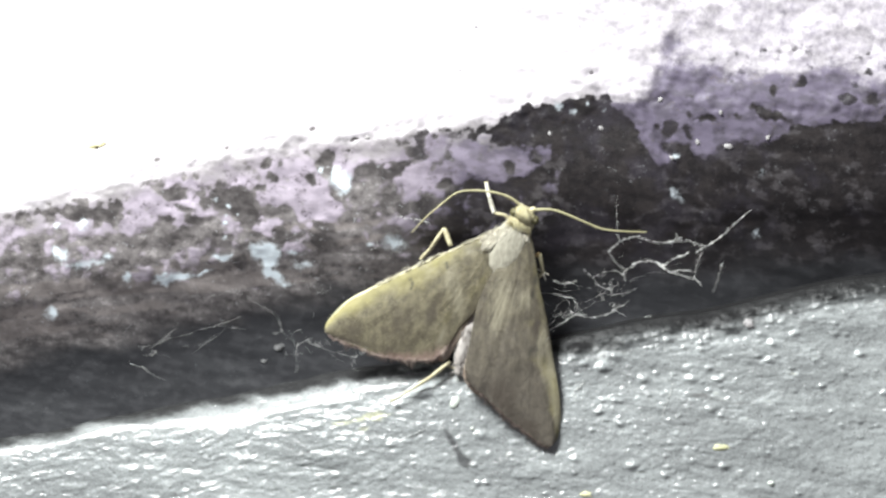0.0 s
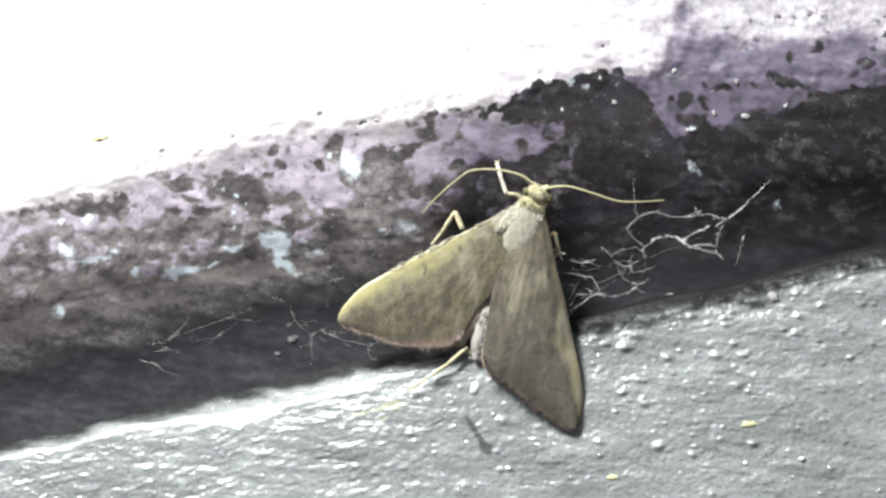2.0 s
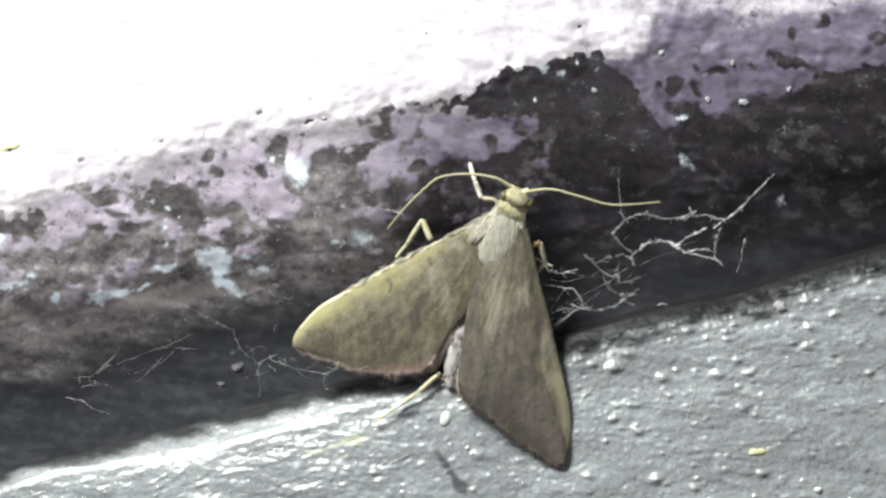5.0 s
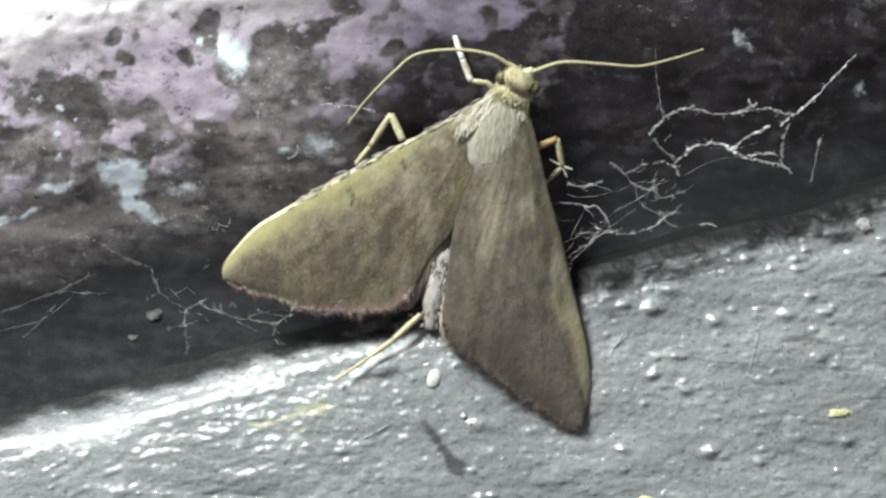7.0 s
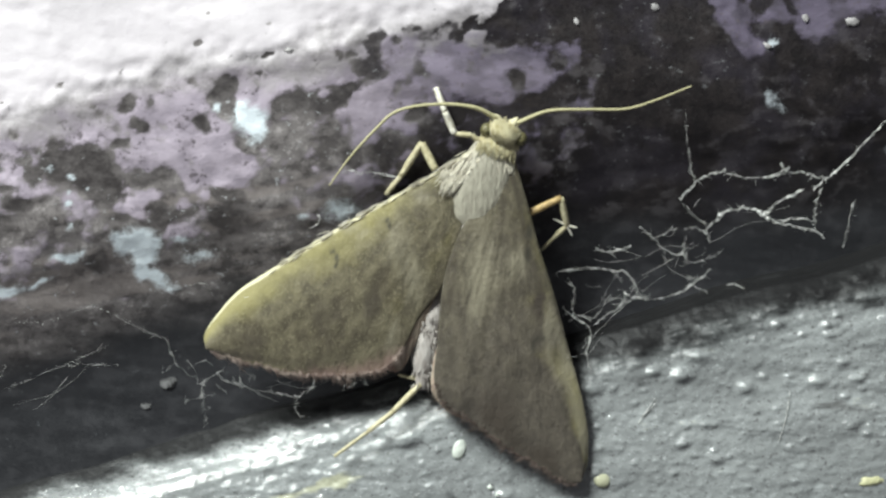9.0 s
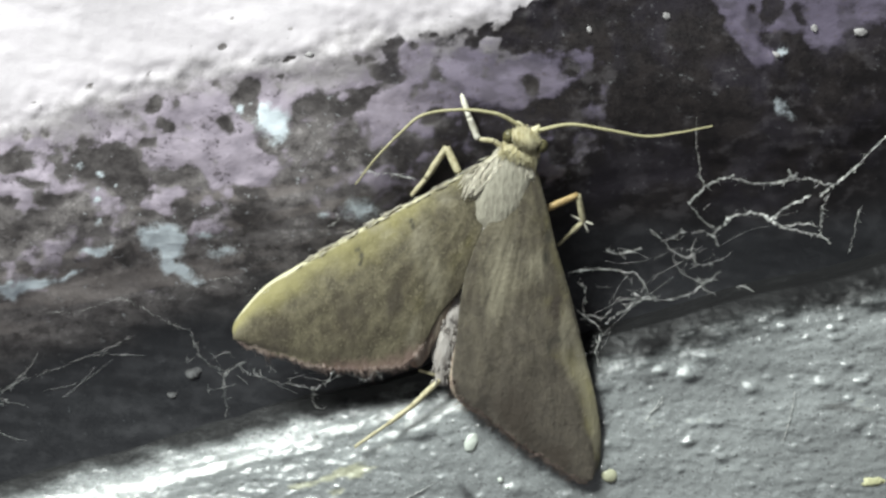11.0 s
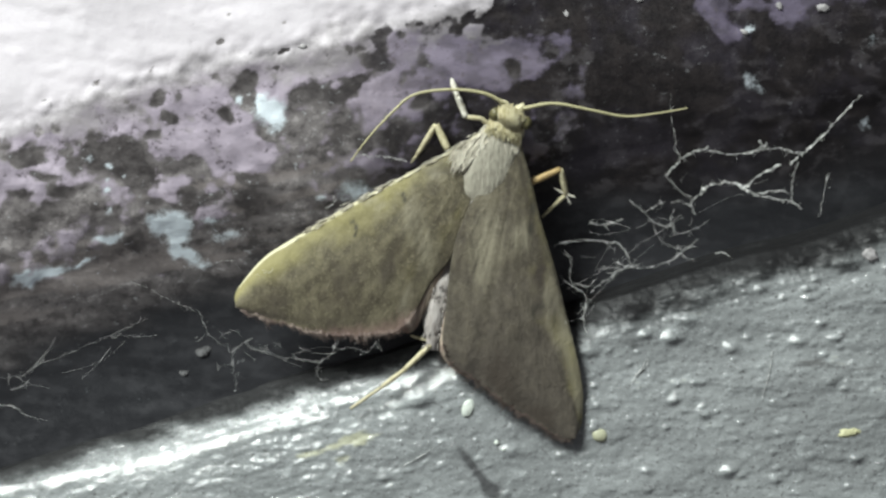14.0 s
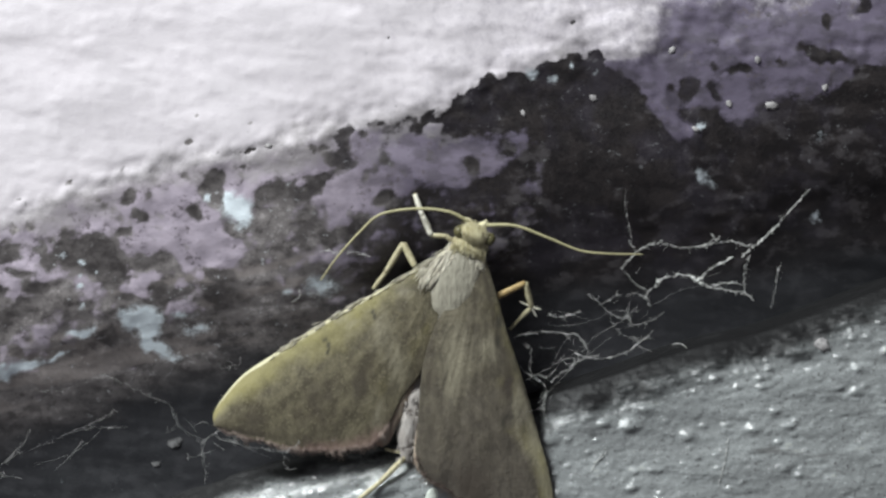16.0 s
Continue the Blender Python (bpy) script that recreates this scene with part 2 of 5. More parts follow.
def grey_gloss():
    m = Nodes("grey_gloss_paint", 0.35, 0.5)
    grain, fine, broad = m.noise(0.5, 6, (0.5, 1, 1), 0.62), m.noise(0.10, 4, (0.7, 1, 1)), m.noise(4.0, 5, (0.6, 1, 1.2))
    grit, crack = m.noise(0.075, 3, (0.8, 1, 1), 0.6), m.noise(1.1, 6, (0.22, 1, 1.4), 0.65)
    base = m.mix(m.step(broad, 0.3, 0.7), (0.189, 0.198, 0.199), (0.269, 0.282, 0.283))
    base = m.mix(m.step(grain, 0.50, 0.72), base, (0.328, 0.345, 0.347))
    base = m.mix(m.step(fine, 0.57, 0.72), base, (0.085, 0.082, 0.083))
    base = m.mix(m.math("MULTIPLY", m.step(grit, 0.60, 0.70), 0.75), base, (0.445, 0.468, 0.474))
    base = m.mix(m.math("MULTIPLY", m.step(crack, 0.64, 0.72), 0.6), base, (0.060, 0.055, 0.053))
    wob = m.math("MULTIPLY", m.math("SUBTRACT", grain, 0.5), 1.8)
    yellow = m.step(m.math("ADD", m.field("yellow"), m.math("MULTIPLY", wob, 1.3)), 0.35, 0.85)
    base = m.mix(m.math("MULTIPLY", yellow, 0.7), base, (0.50, 0.495, 0.34))
    speck = m.math("ADD", m.math("MULTIPLY", wob, 0.35), m.math("MULTIPLY", m.math("SUBTRACT", fine, 0.5), 0.3))
    # dark top of the board: shade under the wall's overhang put into its colour
    edge_shade = m.step(m.math("ADD", m.field("gap_shade"), speck), 0.0, 1.0)
    base = m.mix(m.math("MULTIPLY", m.step(m.math("ADD", m.field("dark_marks"), m.math("MULTIPLY", wob, 0.35)), 0.15, 0.9), 0.8), base, (0.045, 0.044, 0.046))
    base = m.mix(edge_shade, base, (0.014, 0.0137, 0.0143))
    m.colour(base)
    m.roughness(m.math("ADD", m.math("MULTIPLY", m.step(grain, 0.3, 0.75, 0.11, 0.24), m.step(m.field("worn"), 0.0, 1.0, 0.6, 1.0)), m.math("MULTIPLY", edge_shade, 0.22)))
    m.wire(m.math("SUBTRACT", 0.62, m.math("MULTIPLY", edge_shade, 0.5)), m.bsdf.inputs["Specular IOR Level"])
    m.bump(grain, 0.018)
    m.bump(crack, 0.03)
    m.bump(fine, 0.022)
    m.bump(grit, 0.007)
    return m.material


def wing_scales():
    m = Nodes("wing_scales", 0.62, 0.3)
    streak, fleck, broad = m.noise(0.30, 6, (1, 1, 0.5), 0.7), m.noise(0.055, 2, (1, 1, 0.6)), m.noise(1.3, 5)
    mottle = m.noise(0.42, 6, (1, 1, 0.75), 0.65)
    base = m.mix(m.step(streak, 0.34, 0.64), (0.090, 0.077, 0.047), (0.158, 0.138, 0.086))
    base = m.mix(m.math("MULTIPLY", m.step(m.math("ADD", m.field("vein"), m.math("MULTIPLY", m.math("SUBTRACT", streak, 0.5), 0.8)), -0.25, 0.45), 0.38), base, (0.070, 0.058, 0.038))
    base = m.mix(m.math("MULTIPLY", m.step(broad, 0.44, 0.66), 0.7), base, (0.075, 0.060, 0.040))
    base = m.mix(m.math("MULTIPLY", m.step(mottle, 0.48, 0.62), 0.42), base, (0.200, 0.176, 0.112))
    base = m.mix(m.math("MULTIPLY", m.step(mottle, 0.50, 0.40), 0.6), base, (0.066, 0.055, 0.036))
    base = m.mix(m.math("MULTIPLY", m.step(fleck, 0.54, 0.70), 0.8), base, (0.215, 0.190, 0.122))
    base = m.mix(m.math("MULTIPLY", m.field("ash"), 0.85), base, m.mix(m.step(streak, 0.3, 0.7), (0.050, 0.042, 0.035), (0.098, 0.083, 0.067)))
    wob = m.math("MULTIPLY", m.math("SUBTRACT", streak, 0.5), 0.9)
    base = m.mix(m.math("MULTIPLY", m.step(m.math("ADD", m.field("gold"), m.math("MULTIPLY", m.math("SUBTRACT", broad, 0.5), 1.2)), 0.12, 0.9), 0.72), base, (0.315, 0.282, 0.112))
    base = m.mix(m.math("MULTIPLY", m.step(m.math("ADD", m.field("pale"), m.math("MULTIPLY", wob, 0.8)), 0.1, 0.9), 0.75), base, (0.285, 0.258, 0.185))
    # front edge: its own cream plus the lit rim, put into the colour
    base = m.mix(m.step(m.math("ADD", m.field("costa"), wob), 0.3, 0.7), base, (0.62, 0.58, 0.39))
    base = m.mix(m.math("MULTIPLY", m.step(m.math("ADD", m.field("rosy"), wob), 0.30, 0.90), 0.6), base, (0.28, 0.180, 0.158))
    base = m.mix(m.step(m.math("ADD", m.field("dusk"), wob), 0.3, 0.9), base, (0.054, 0.043, 0.033))
    base = m.mix(m.math("MULTIPLY", m.step(m.math("ADD", m.field("spot"), m.math("MULTIPLY", wob, 0.7)), 0.1, 0.9), 0.85), base, (0.040, 0.036, 0.027))
    m.colour(base)
    m.bump(mottle, 0.06)
    m.bump(streak, 0.035)
    m.bump(fleck, 0.018)
    m.bsdf.inputs["Sheen Weight"].default_value = 0.15
    return m.material


def fur(name, light, dark, size=0.12):
    m = Nodes(name, 0.6, 0.3)
    a, b = m.noise(size, 4, (1, 1, 0.35)), m.noise(size * 5, 3)
    m.colour(m.mix(m.step(m.math("ADD", m.math("MULTIPLY", a, 0.7), m.math("MULTIPLY", b, 0.3)), 0.36, 0.62), dark, light))
    m.bump(a, 0.06)
    return m.material


def plain(name, light, dark, size, rough=0.5, depth=0.03, specular=0.5):
    m = Nodes(name, rough, specular)
    n = m.noise(size, 4)
    m.colour(m.mix(m.step(n, 0.32, 0.68), dark, light))
    m.bump(n, depth)
    return m.material


PLASTER, GREY, WING = plaster_paint(), grey_gloss(), wing_scales()
THORAX = fur("thorax_fur", (0.37, 0.348, 0.28), (0.275, 0.255, 0.205))
TUFT = fur("shoulder_scales", (0.72, 0.68, 0.57), (0.48, 0.44, 0.35))
ABDOMEN = fur("abdomen_fur", (0.44, 0.41, 0.385), (0.34, 0.305, 0.28))
HEAD = fur("head_fur", (0.72, 0.67, 0.46), (0.46, 0.40, 0.22))
HIND = fur("hindwing_scales", (0.42, 0.36, 0.28), (0.32, 0.22, 0.18), 0.2)
FRINGE = fur("fringe_hair", (0.40, 0.325, 0.285), (0.20, 0.145, 0.125), 0.2)
FRINGE_BROWN = fur("brown_fringe_hair", (0.24, 0.18, 0.155), (0.10, 0.08, 0.065), 0.2)
EYE = plain("compound_eye", (0.16, 0.145, 0.07), (0.07, 0.062, 0.03), 0.08, 0.25, 0.02)
LEG = plain("leg_scales", (0.62, 0.57, 0.38), (0.42, 0.37, 0.22), 0.15, 0.5)
LEG_WHITE = plain("pale_tibia_scales", (0.80, 0.77, 0.68), (0.62, 0.58, 0.46), 0.15, 0.5)
LEG_ORANGE = plain("femur_scales", (0.52, 0.37, 0.16), (0.36, 0.25, 0.11), 0.15, 0.5)
ANTENNA = plain("antenna_scales", (0.50, 0.46, 0.27), (0.34, 0.31, 0.17), 0.06, 0.55)
SILK = plain("dusty_silk", (0.86, 0.86, 0.83), (0.17, 0.17, 0.16), 0.16, 0.38, 0.03)
GRIT = plain("plaster_grit", (0.42, 0.40, 0.40), (0.22, 0.21, 0.21), 0.2, 0.6, 0.05)
DUST = plain("grey_dust", (0.16, 0.158, 0.16), (0.035, 0.034, 0.035), 0.22, 0.8, 0.05)
EGG = plain("pale_shell", (0.68, 0.72, 0.66), (0.52, 0.56, 0.50), 0.15, 0.35, 0.02)
EGG_YELLOW = plain("yellowish_shell", (0.48, 0.48, 0.34), (0.38, 0.38, 0.26), 0.15, 0.4, 0.02)
YELLOW_PATCH = plain("yellow_patch", (0.80, 0.74, 0.42), (0.70, 0.62, 0.34), 0.2, 0.5, 0.02)
FLAKE = plain("yellow_flake", (0.58, 0.57, 0.34), (0.46, 0.45, 0.27), 0.15, 0.5, 0.05)


# ---- the wall: three lines run along it, from which its relief follows ----
def rim_line(x):      # lower edge of the white face
    return np.interp(x, [-26, -22.4, -17, -11.6, -7.3, -4.6, -2, 1.1, 3.4, 6.5, 9.5, 14, 26], [-0.6, 0.5, 2.2, 4.2, 5.5, 5.6, 6.2, 6.7, 7.7, 8.9, 8.8, 8.6, 9.6])


def sill_line(x):     # lower edge of the mottled band
    return np.interp(x, [-26, -22, -14, -9.9, -2.9, 2.7, 12.6, 21.7, 26], [-6.0, -4.7, -2.4, -1.1, 0.2, 1.2, 3.0, 4.2, 4.8])


def board_line(x):    # upper edge of the grey board
    return np.interp(x, [-26, -21.8, -13.6, -6.7, 6.1, 13, 17.3, 22.2, 26], [-12.0, -10.9, -8.4, -6.2, -3.2, -1.2, 0.3, 1.4, 2.2])


def far(a, b, step):
    mid = np.arange(a, b, step)
    out = np.array([0.6, 1.5, 3, 6, 12, 25, 50, 100, 200, 350])
    return np.concatenate([a - out[::-1], mid, mid[-1] + out])


def inside(x, z, corners):
    """Distance to the edge of a patch, positive within it."""
    best, hits = np.full(x.shape, 1e9), np.zeros(x.shape, dtype=int)
    for (ax, az), (bx, bz) in zip(corners, corners[1:] + corners[:1]):
        ex, ez = bx - ax, bz - az
        k = np.clip(((x - ax) * ex + (z - az) * ez) / (ex * ex + ez * ez), 0, 1)
        best = np.minimum(best, np.hypot(x - ax - k * ex, z - az - k * ez))
        cross = (az > z) != (bz > z)
        hits = hits + (cross & (x < ax + ex * (z - az) / (ez if ez else 1e-9)))
    return np.where(hits % 2 == 1, best, -best)


def oval(x, z, cx, cz, rx, rz, turn=0.0):
    """The same for an oval spot, about."""
    c, s = math.cos(turn), math.sin(turn)
    dx, dz = x - cx, z - cz
    return (1 - np.hypot((dx * c + dz * s) / rx, (-dx * s + dz * c) / rz)) * min(rx, rz)


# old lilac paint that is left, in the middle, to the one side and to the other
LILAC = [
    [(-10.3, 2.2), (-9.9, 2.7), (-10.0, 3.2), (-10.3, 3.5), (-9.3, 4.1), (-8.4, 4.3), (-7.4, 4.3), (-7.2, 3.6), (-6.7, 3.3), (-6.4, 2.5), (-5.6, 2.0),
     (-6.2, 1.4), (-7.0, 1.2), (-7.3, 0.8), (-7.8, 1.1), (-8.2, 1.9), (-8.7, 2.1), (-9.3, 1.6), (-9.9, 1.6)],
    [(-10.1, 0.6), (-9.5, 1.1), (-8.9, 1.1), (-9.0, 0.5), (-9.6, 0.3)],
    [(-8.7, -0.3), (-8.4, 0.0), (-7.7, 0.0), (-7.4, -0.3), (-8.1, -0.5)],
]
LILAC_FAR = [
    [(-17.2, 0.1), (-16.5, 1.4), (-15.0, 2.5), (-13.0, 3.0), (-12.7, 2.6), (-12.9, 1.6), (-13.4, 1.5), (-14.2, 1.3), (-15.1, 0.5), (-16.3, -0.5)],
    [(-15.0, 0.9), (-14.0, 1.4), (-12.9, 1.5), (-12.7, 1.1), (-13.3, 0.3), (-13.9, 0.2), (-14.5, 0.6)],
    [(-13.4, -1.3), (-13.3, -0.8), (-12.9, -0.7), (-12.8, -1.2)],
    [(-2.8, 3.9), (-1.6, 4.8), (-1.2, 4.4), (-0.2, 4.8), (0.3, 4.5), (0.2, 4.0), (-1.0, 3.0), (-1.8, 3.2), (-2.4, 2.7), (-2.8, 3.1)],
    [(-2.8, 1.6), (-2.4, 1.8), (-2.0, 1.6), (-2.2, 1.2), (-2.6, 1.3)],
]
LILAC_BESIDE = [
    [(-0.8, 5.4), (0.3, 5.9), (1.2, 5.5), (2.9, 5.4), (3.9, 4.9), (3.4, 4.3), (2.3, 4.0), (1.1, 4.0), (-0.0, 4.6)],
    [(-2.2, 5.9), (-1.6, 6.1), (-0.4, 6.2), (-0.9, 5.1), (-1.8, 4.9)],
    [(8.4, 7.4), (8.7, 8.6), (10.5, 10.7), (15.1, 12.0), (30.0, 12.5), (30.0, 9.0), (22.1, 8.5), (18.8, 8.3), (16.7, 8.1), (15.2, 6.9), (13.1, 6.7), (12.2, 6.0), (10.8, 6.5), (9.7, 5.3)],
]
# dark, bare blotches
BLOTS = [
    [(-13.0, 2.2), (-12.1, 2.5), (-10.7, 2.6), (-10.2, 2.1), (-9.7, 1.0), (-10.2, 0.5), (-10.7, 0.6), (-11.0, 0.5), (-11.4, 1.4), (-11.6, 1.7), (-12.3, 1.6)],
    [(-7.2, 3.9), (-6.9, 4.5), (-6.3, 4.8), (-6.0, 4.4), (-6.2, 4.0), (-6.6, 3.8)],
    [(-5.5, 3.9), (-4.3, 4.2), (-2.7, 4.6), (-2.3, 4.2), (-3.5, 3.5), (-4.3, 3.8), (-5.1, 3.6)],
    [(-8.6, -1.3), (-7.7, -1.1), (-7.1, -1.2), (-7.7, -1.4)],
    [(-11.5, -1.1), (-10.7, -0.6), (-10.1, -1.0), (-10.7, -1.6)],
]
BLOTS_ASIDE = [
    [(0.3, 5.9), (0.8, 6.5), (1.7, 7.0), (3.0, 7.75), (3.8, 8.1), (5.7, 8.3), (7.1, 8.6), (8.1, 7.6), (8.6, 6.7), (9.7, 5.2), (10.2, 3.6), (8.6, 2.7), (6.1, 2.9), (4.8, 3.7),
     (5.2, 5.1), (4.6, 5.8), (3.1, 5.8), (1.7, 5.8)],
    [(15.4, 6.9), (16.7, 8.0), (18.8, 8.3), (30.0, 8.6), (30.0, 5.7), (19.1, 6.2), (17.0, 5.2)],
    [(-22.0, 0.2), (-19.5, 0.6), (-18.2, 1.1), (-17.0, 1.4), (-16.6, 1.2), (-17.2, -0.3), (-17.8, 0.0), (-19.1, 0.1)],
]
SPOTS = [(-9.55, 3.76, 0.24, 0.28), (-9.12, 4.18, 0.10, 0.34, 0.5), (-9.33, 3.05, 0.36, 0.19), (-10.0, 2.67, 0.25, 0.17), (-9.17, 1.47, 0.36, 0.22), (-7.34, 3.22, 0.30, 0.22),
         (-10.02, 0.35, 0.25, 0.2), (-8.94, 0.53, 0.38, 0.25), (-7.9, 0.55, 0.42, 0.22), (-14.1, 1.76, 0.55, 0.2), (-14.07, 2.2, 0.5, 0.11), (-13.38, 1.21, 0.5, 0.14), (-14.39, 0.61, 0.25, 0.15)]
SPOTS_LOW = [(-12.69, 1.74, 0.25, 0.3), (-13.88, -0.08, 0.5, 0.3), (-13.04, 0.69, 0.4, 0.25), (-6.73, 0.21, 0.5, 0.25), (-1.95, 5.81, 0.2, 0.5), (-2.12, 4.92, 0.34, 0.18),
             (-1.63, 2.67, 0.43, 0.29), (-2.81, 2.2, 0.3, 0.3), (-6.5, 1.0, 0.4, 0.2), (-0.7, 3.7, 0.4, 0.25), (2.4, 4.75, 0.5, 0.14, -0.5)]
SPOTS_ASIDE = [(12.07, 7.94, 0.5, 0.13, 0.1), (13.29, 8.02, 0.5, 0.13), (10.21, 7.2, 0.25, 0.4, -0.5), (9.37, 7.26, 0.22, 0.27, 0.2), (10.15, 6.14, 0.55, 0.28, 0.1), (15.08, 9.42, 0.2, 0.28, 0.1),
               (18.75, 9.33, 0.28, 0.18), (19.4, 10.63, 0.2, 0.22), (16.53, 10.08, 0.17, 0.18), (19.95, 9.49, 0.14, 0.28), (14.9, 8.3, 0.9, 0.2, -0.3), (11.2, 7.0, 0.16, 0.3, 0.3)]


def build_wall_upper():
    xs, zs = far(-25, 25, 0.1), np.concatenate([np.arange(-14, 16, 0.1), 16 + np.array([0.6, 1.5, 3, 6, 12, 25, 50, 100, 200, 350])])
    X, Z = np.meshgrid(xs, zs)
    wig = 0.45 * fbm(X * 0.5, Z * 0.2, 11, 4) + 0.18 * fbm(X * 1.9, Z * 0.8, 15, 3)
    rim, sill, board = rim_line(X) + wig, sill_line(X) + 0.7 * wig, board_line(X)
    t = (rim - Z) / (rim - sill)
    gentle = 0.3 * fbm(X * 0.3, Z * 0.12, 12, 2)
    brow, foot = rim_line(X) + gentle, sill_line(X) + gentle
    fall = (brow - Z) / (brow - foot)
    # chipped hollow beside the middle: a slanting broken side, fading downwards
    broken = 8.0 + (8.3 - Z) * 0.70 + 0.35 * fbm(X * 0.9, Z * 0.9, 21)
    hollow = ramp(X + 0.5 * fbm(X * 0.8, Z * 0.8, 23), 0.9, 1.9) * ramp(broken - X, -0.15, 0.6) * ramp(t + 0.10 * fbm(X * 1.0, Z * 1.0, 24, 4), -0.02, 0.06) * ramp(Z - 0.25 * (X - 5), 4.4, 6.2)
    swell = 0.35 * fbm(X * 0.13, Z * 0.16, 31, 3)
    soft = np.log1p(np.exp(np.clip(fall * 14, -40, 40))) / 14
    band = np.where(soft < 1, 1.45 * soft ** 0.9, 1.45)
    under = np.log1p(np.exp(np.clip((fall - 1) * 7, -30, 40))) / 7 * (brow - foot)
    Y = -1.15 - 0.05 * np.clip(Z - rim, 0, 14) + swell * 0.5 + band + 2.7 * (1 - np.exp(-under / 2.2)) + 0.03 * hollow - 0.22 * np.exp(-((X - broken - 0.3) / 0.38) ** 2) * ramp(Z, 3.6, 5.5) * ramp(10 - Z, 0, 2)
    Y = Y + 2.5 * ramp(board - Z, 0.7, 1.8)
    # stains and bare places
    Xw = X + 0.22 * fbm(X * 1.1, Z * 1.1, 141, 4) + 0.10 * fbm(X * 4.0, Z * 4.0, 143, 2)
    Zw = Z + 0.20 * fbm(X * 1.1, Z * 1.1, 151, 4) + 0.10 * fbm(X * 4.0, Z * 4.0, 153, 2)
    crumble = 0.6 * fbm(X * 0.9, Z * 1.3, 41, 3) + 0.65 * fbm(X * 2.0, Z * 2.6, 45, 3)
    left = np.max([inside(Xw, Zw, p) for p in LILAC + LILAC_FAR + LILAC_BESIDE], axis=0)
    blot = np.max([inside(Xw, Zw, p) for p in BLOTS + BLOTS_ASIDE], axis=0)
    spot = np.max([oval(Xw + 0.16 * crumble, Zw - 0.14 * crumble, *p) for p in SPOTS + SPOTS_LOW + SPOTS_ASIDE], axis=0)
    bias = np.interp(t, [-0.4, -0.02, 0.08, 0.2, 0.5, 0.85, 1.05, 1.3], [-1.9, -1.2, -0.55, 0.02, 0.40, 0.45, 0.7, 1.3])
    bare = 1.15 * crumble * ramp(t, -0.15, 0.15) + bias
    bare = bare + 0.8 * ramp(X, 4.5, 6.0) * ramp(t, 0.1, 0.3)
    bare = bare - (bare + 0.50 - 0.75 * crumble - 0.45 * fbm(X * 3.6, Z * 4.4, 46, 2)) * ramp(left + (0.18 + 0.42 * ramp(X, 6, 9)) * crumble, -0.22 - 0.25 * ramp(X, 6, 9), 0.18 + 0.25 * ramp(X, 6, 9))
    gone = np.maximum(ramp(blot + 0.5 * crumble, -0.16, 0.26), 0.85 * ramp(spot + 0.16 * crumble, -0.20, 0.18))
    bare = bare + (0.9 - bare) * gone
    blot = np.maximum(ramp(blot, -0.15, 0.5), 0.8 * ramp(spot + 0.1 * crumble, -0.16, 0.16)) * 1.1 - 0.25 + 0.9 * np.clip(fbm(X * 0.45, Z * 0.7, 47, 3) - 0.12, 0, 1)
    rng = random.Random(5)
    pits = [(-12.8, 6.7, 0.16), (-5.3, 6.3, 0.18), (-5.4, 6.0, 0.12), (-3.2, 6.8, 0.12), (-7.2, 6.6, 0.1), (-8.4, 6.3, 0.1), (-7.5, 5.7, 0.2), (-8.5, 5.7, 0.12), (-13.6, 3.8, 0.18), (-11.7, 4.3, 0.25),
            (-15.2, 3.5, 0.2), (0.2, 11.4, 0.13), (-0.4, 9.2, 0.12), (6.1, 9.6, 0.16), (16.4, 9.9, 0.2)]
    pits += [(rng.uniform(-22, 22), rng.uniform(2, 15), rng.uniform(0.03, 0.08)) for _ in range(45)]
    pit = sum(blob(X, Z, cx, cz, r * 0.95, r * 0.6, 0.4) for cx, cz, r in pits) * (1 + 1.2 * fbm(X * 2.5, Z * 3.5, 57, 3))
    # flecks broken out along the rim
    flecks = []
    for _ in range(95):
        cx = rng.uniform(-22, 6)
        flecks.append((cx, float(rim_line(cx)) - rng.uniform(-0.25, 0.75), rng.uniform(0.06, 0.22), rng.uniform(0.04, 0.11), rng.uniform(-0.2, 0.7)))
    chip = sum(blob(Xw, Zw - wig, *p) for p in flecks)
    bare = bare + 1.0 * chip * (1 + 0.8 * fbm(X * 2.6, Z * 2.6, 49, 2))
    blot = blot + 0.4 * chip
    bare = bare + 0.65 * fbm(X * 2.0, Z * 2.0, 48, 3) * ramp(X, -3, 0) * ramp(6 - X, 0, 2)
    bare = bare + 2.0 * pit * ramp(-t, -0.1, 0.1) - 0.9 * np.exp(-((X - broken - 0.35) / 0.5) ** 2) * ramp(Z, 4.0, 6.0)
    paint = 1 - ramp(bare, -0.1, 0.15)
    lilac = ramp(t, -0.01, 0.16) * 1.6 - 0.8
    side = ramp(11.2 - Z + 2.6 * fbm(X * 0.35 - Z * 0.2, Z * 0.7, 63, 4), -3.0, 3.2) * 1.5 - 0.75
    lilac = lilac + (side - lilac) * ramp(X + 0.8 * fbm(X * 0.5, Z * 0.5, 67), 7.6, 10.5) + 0.25 * fbm(X * 0.5, Z * 0.5, 61)
    # thin lilac over the white; its spread also stands in for light falling off
    wash_falloff = -0.30 + 0.33 * ramp(X, -4, 14) + 0.06 * fbm(X * 0.5 + Z * 0.3, Z * 0.8, 58, 4) * ramp(X, -2, 6)
    lilac = np.maximum(lilac, wash_falloff)
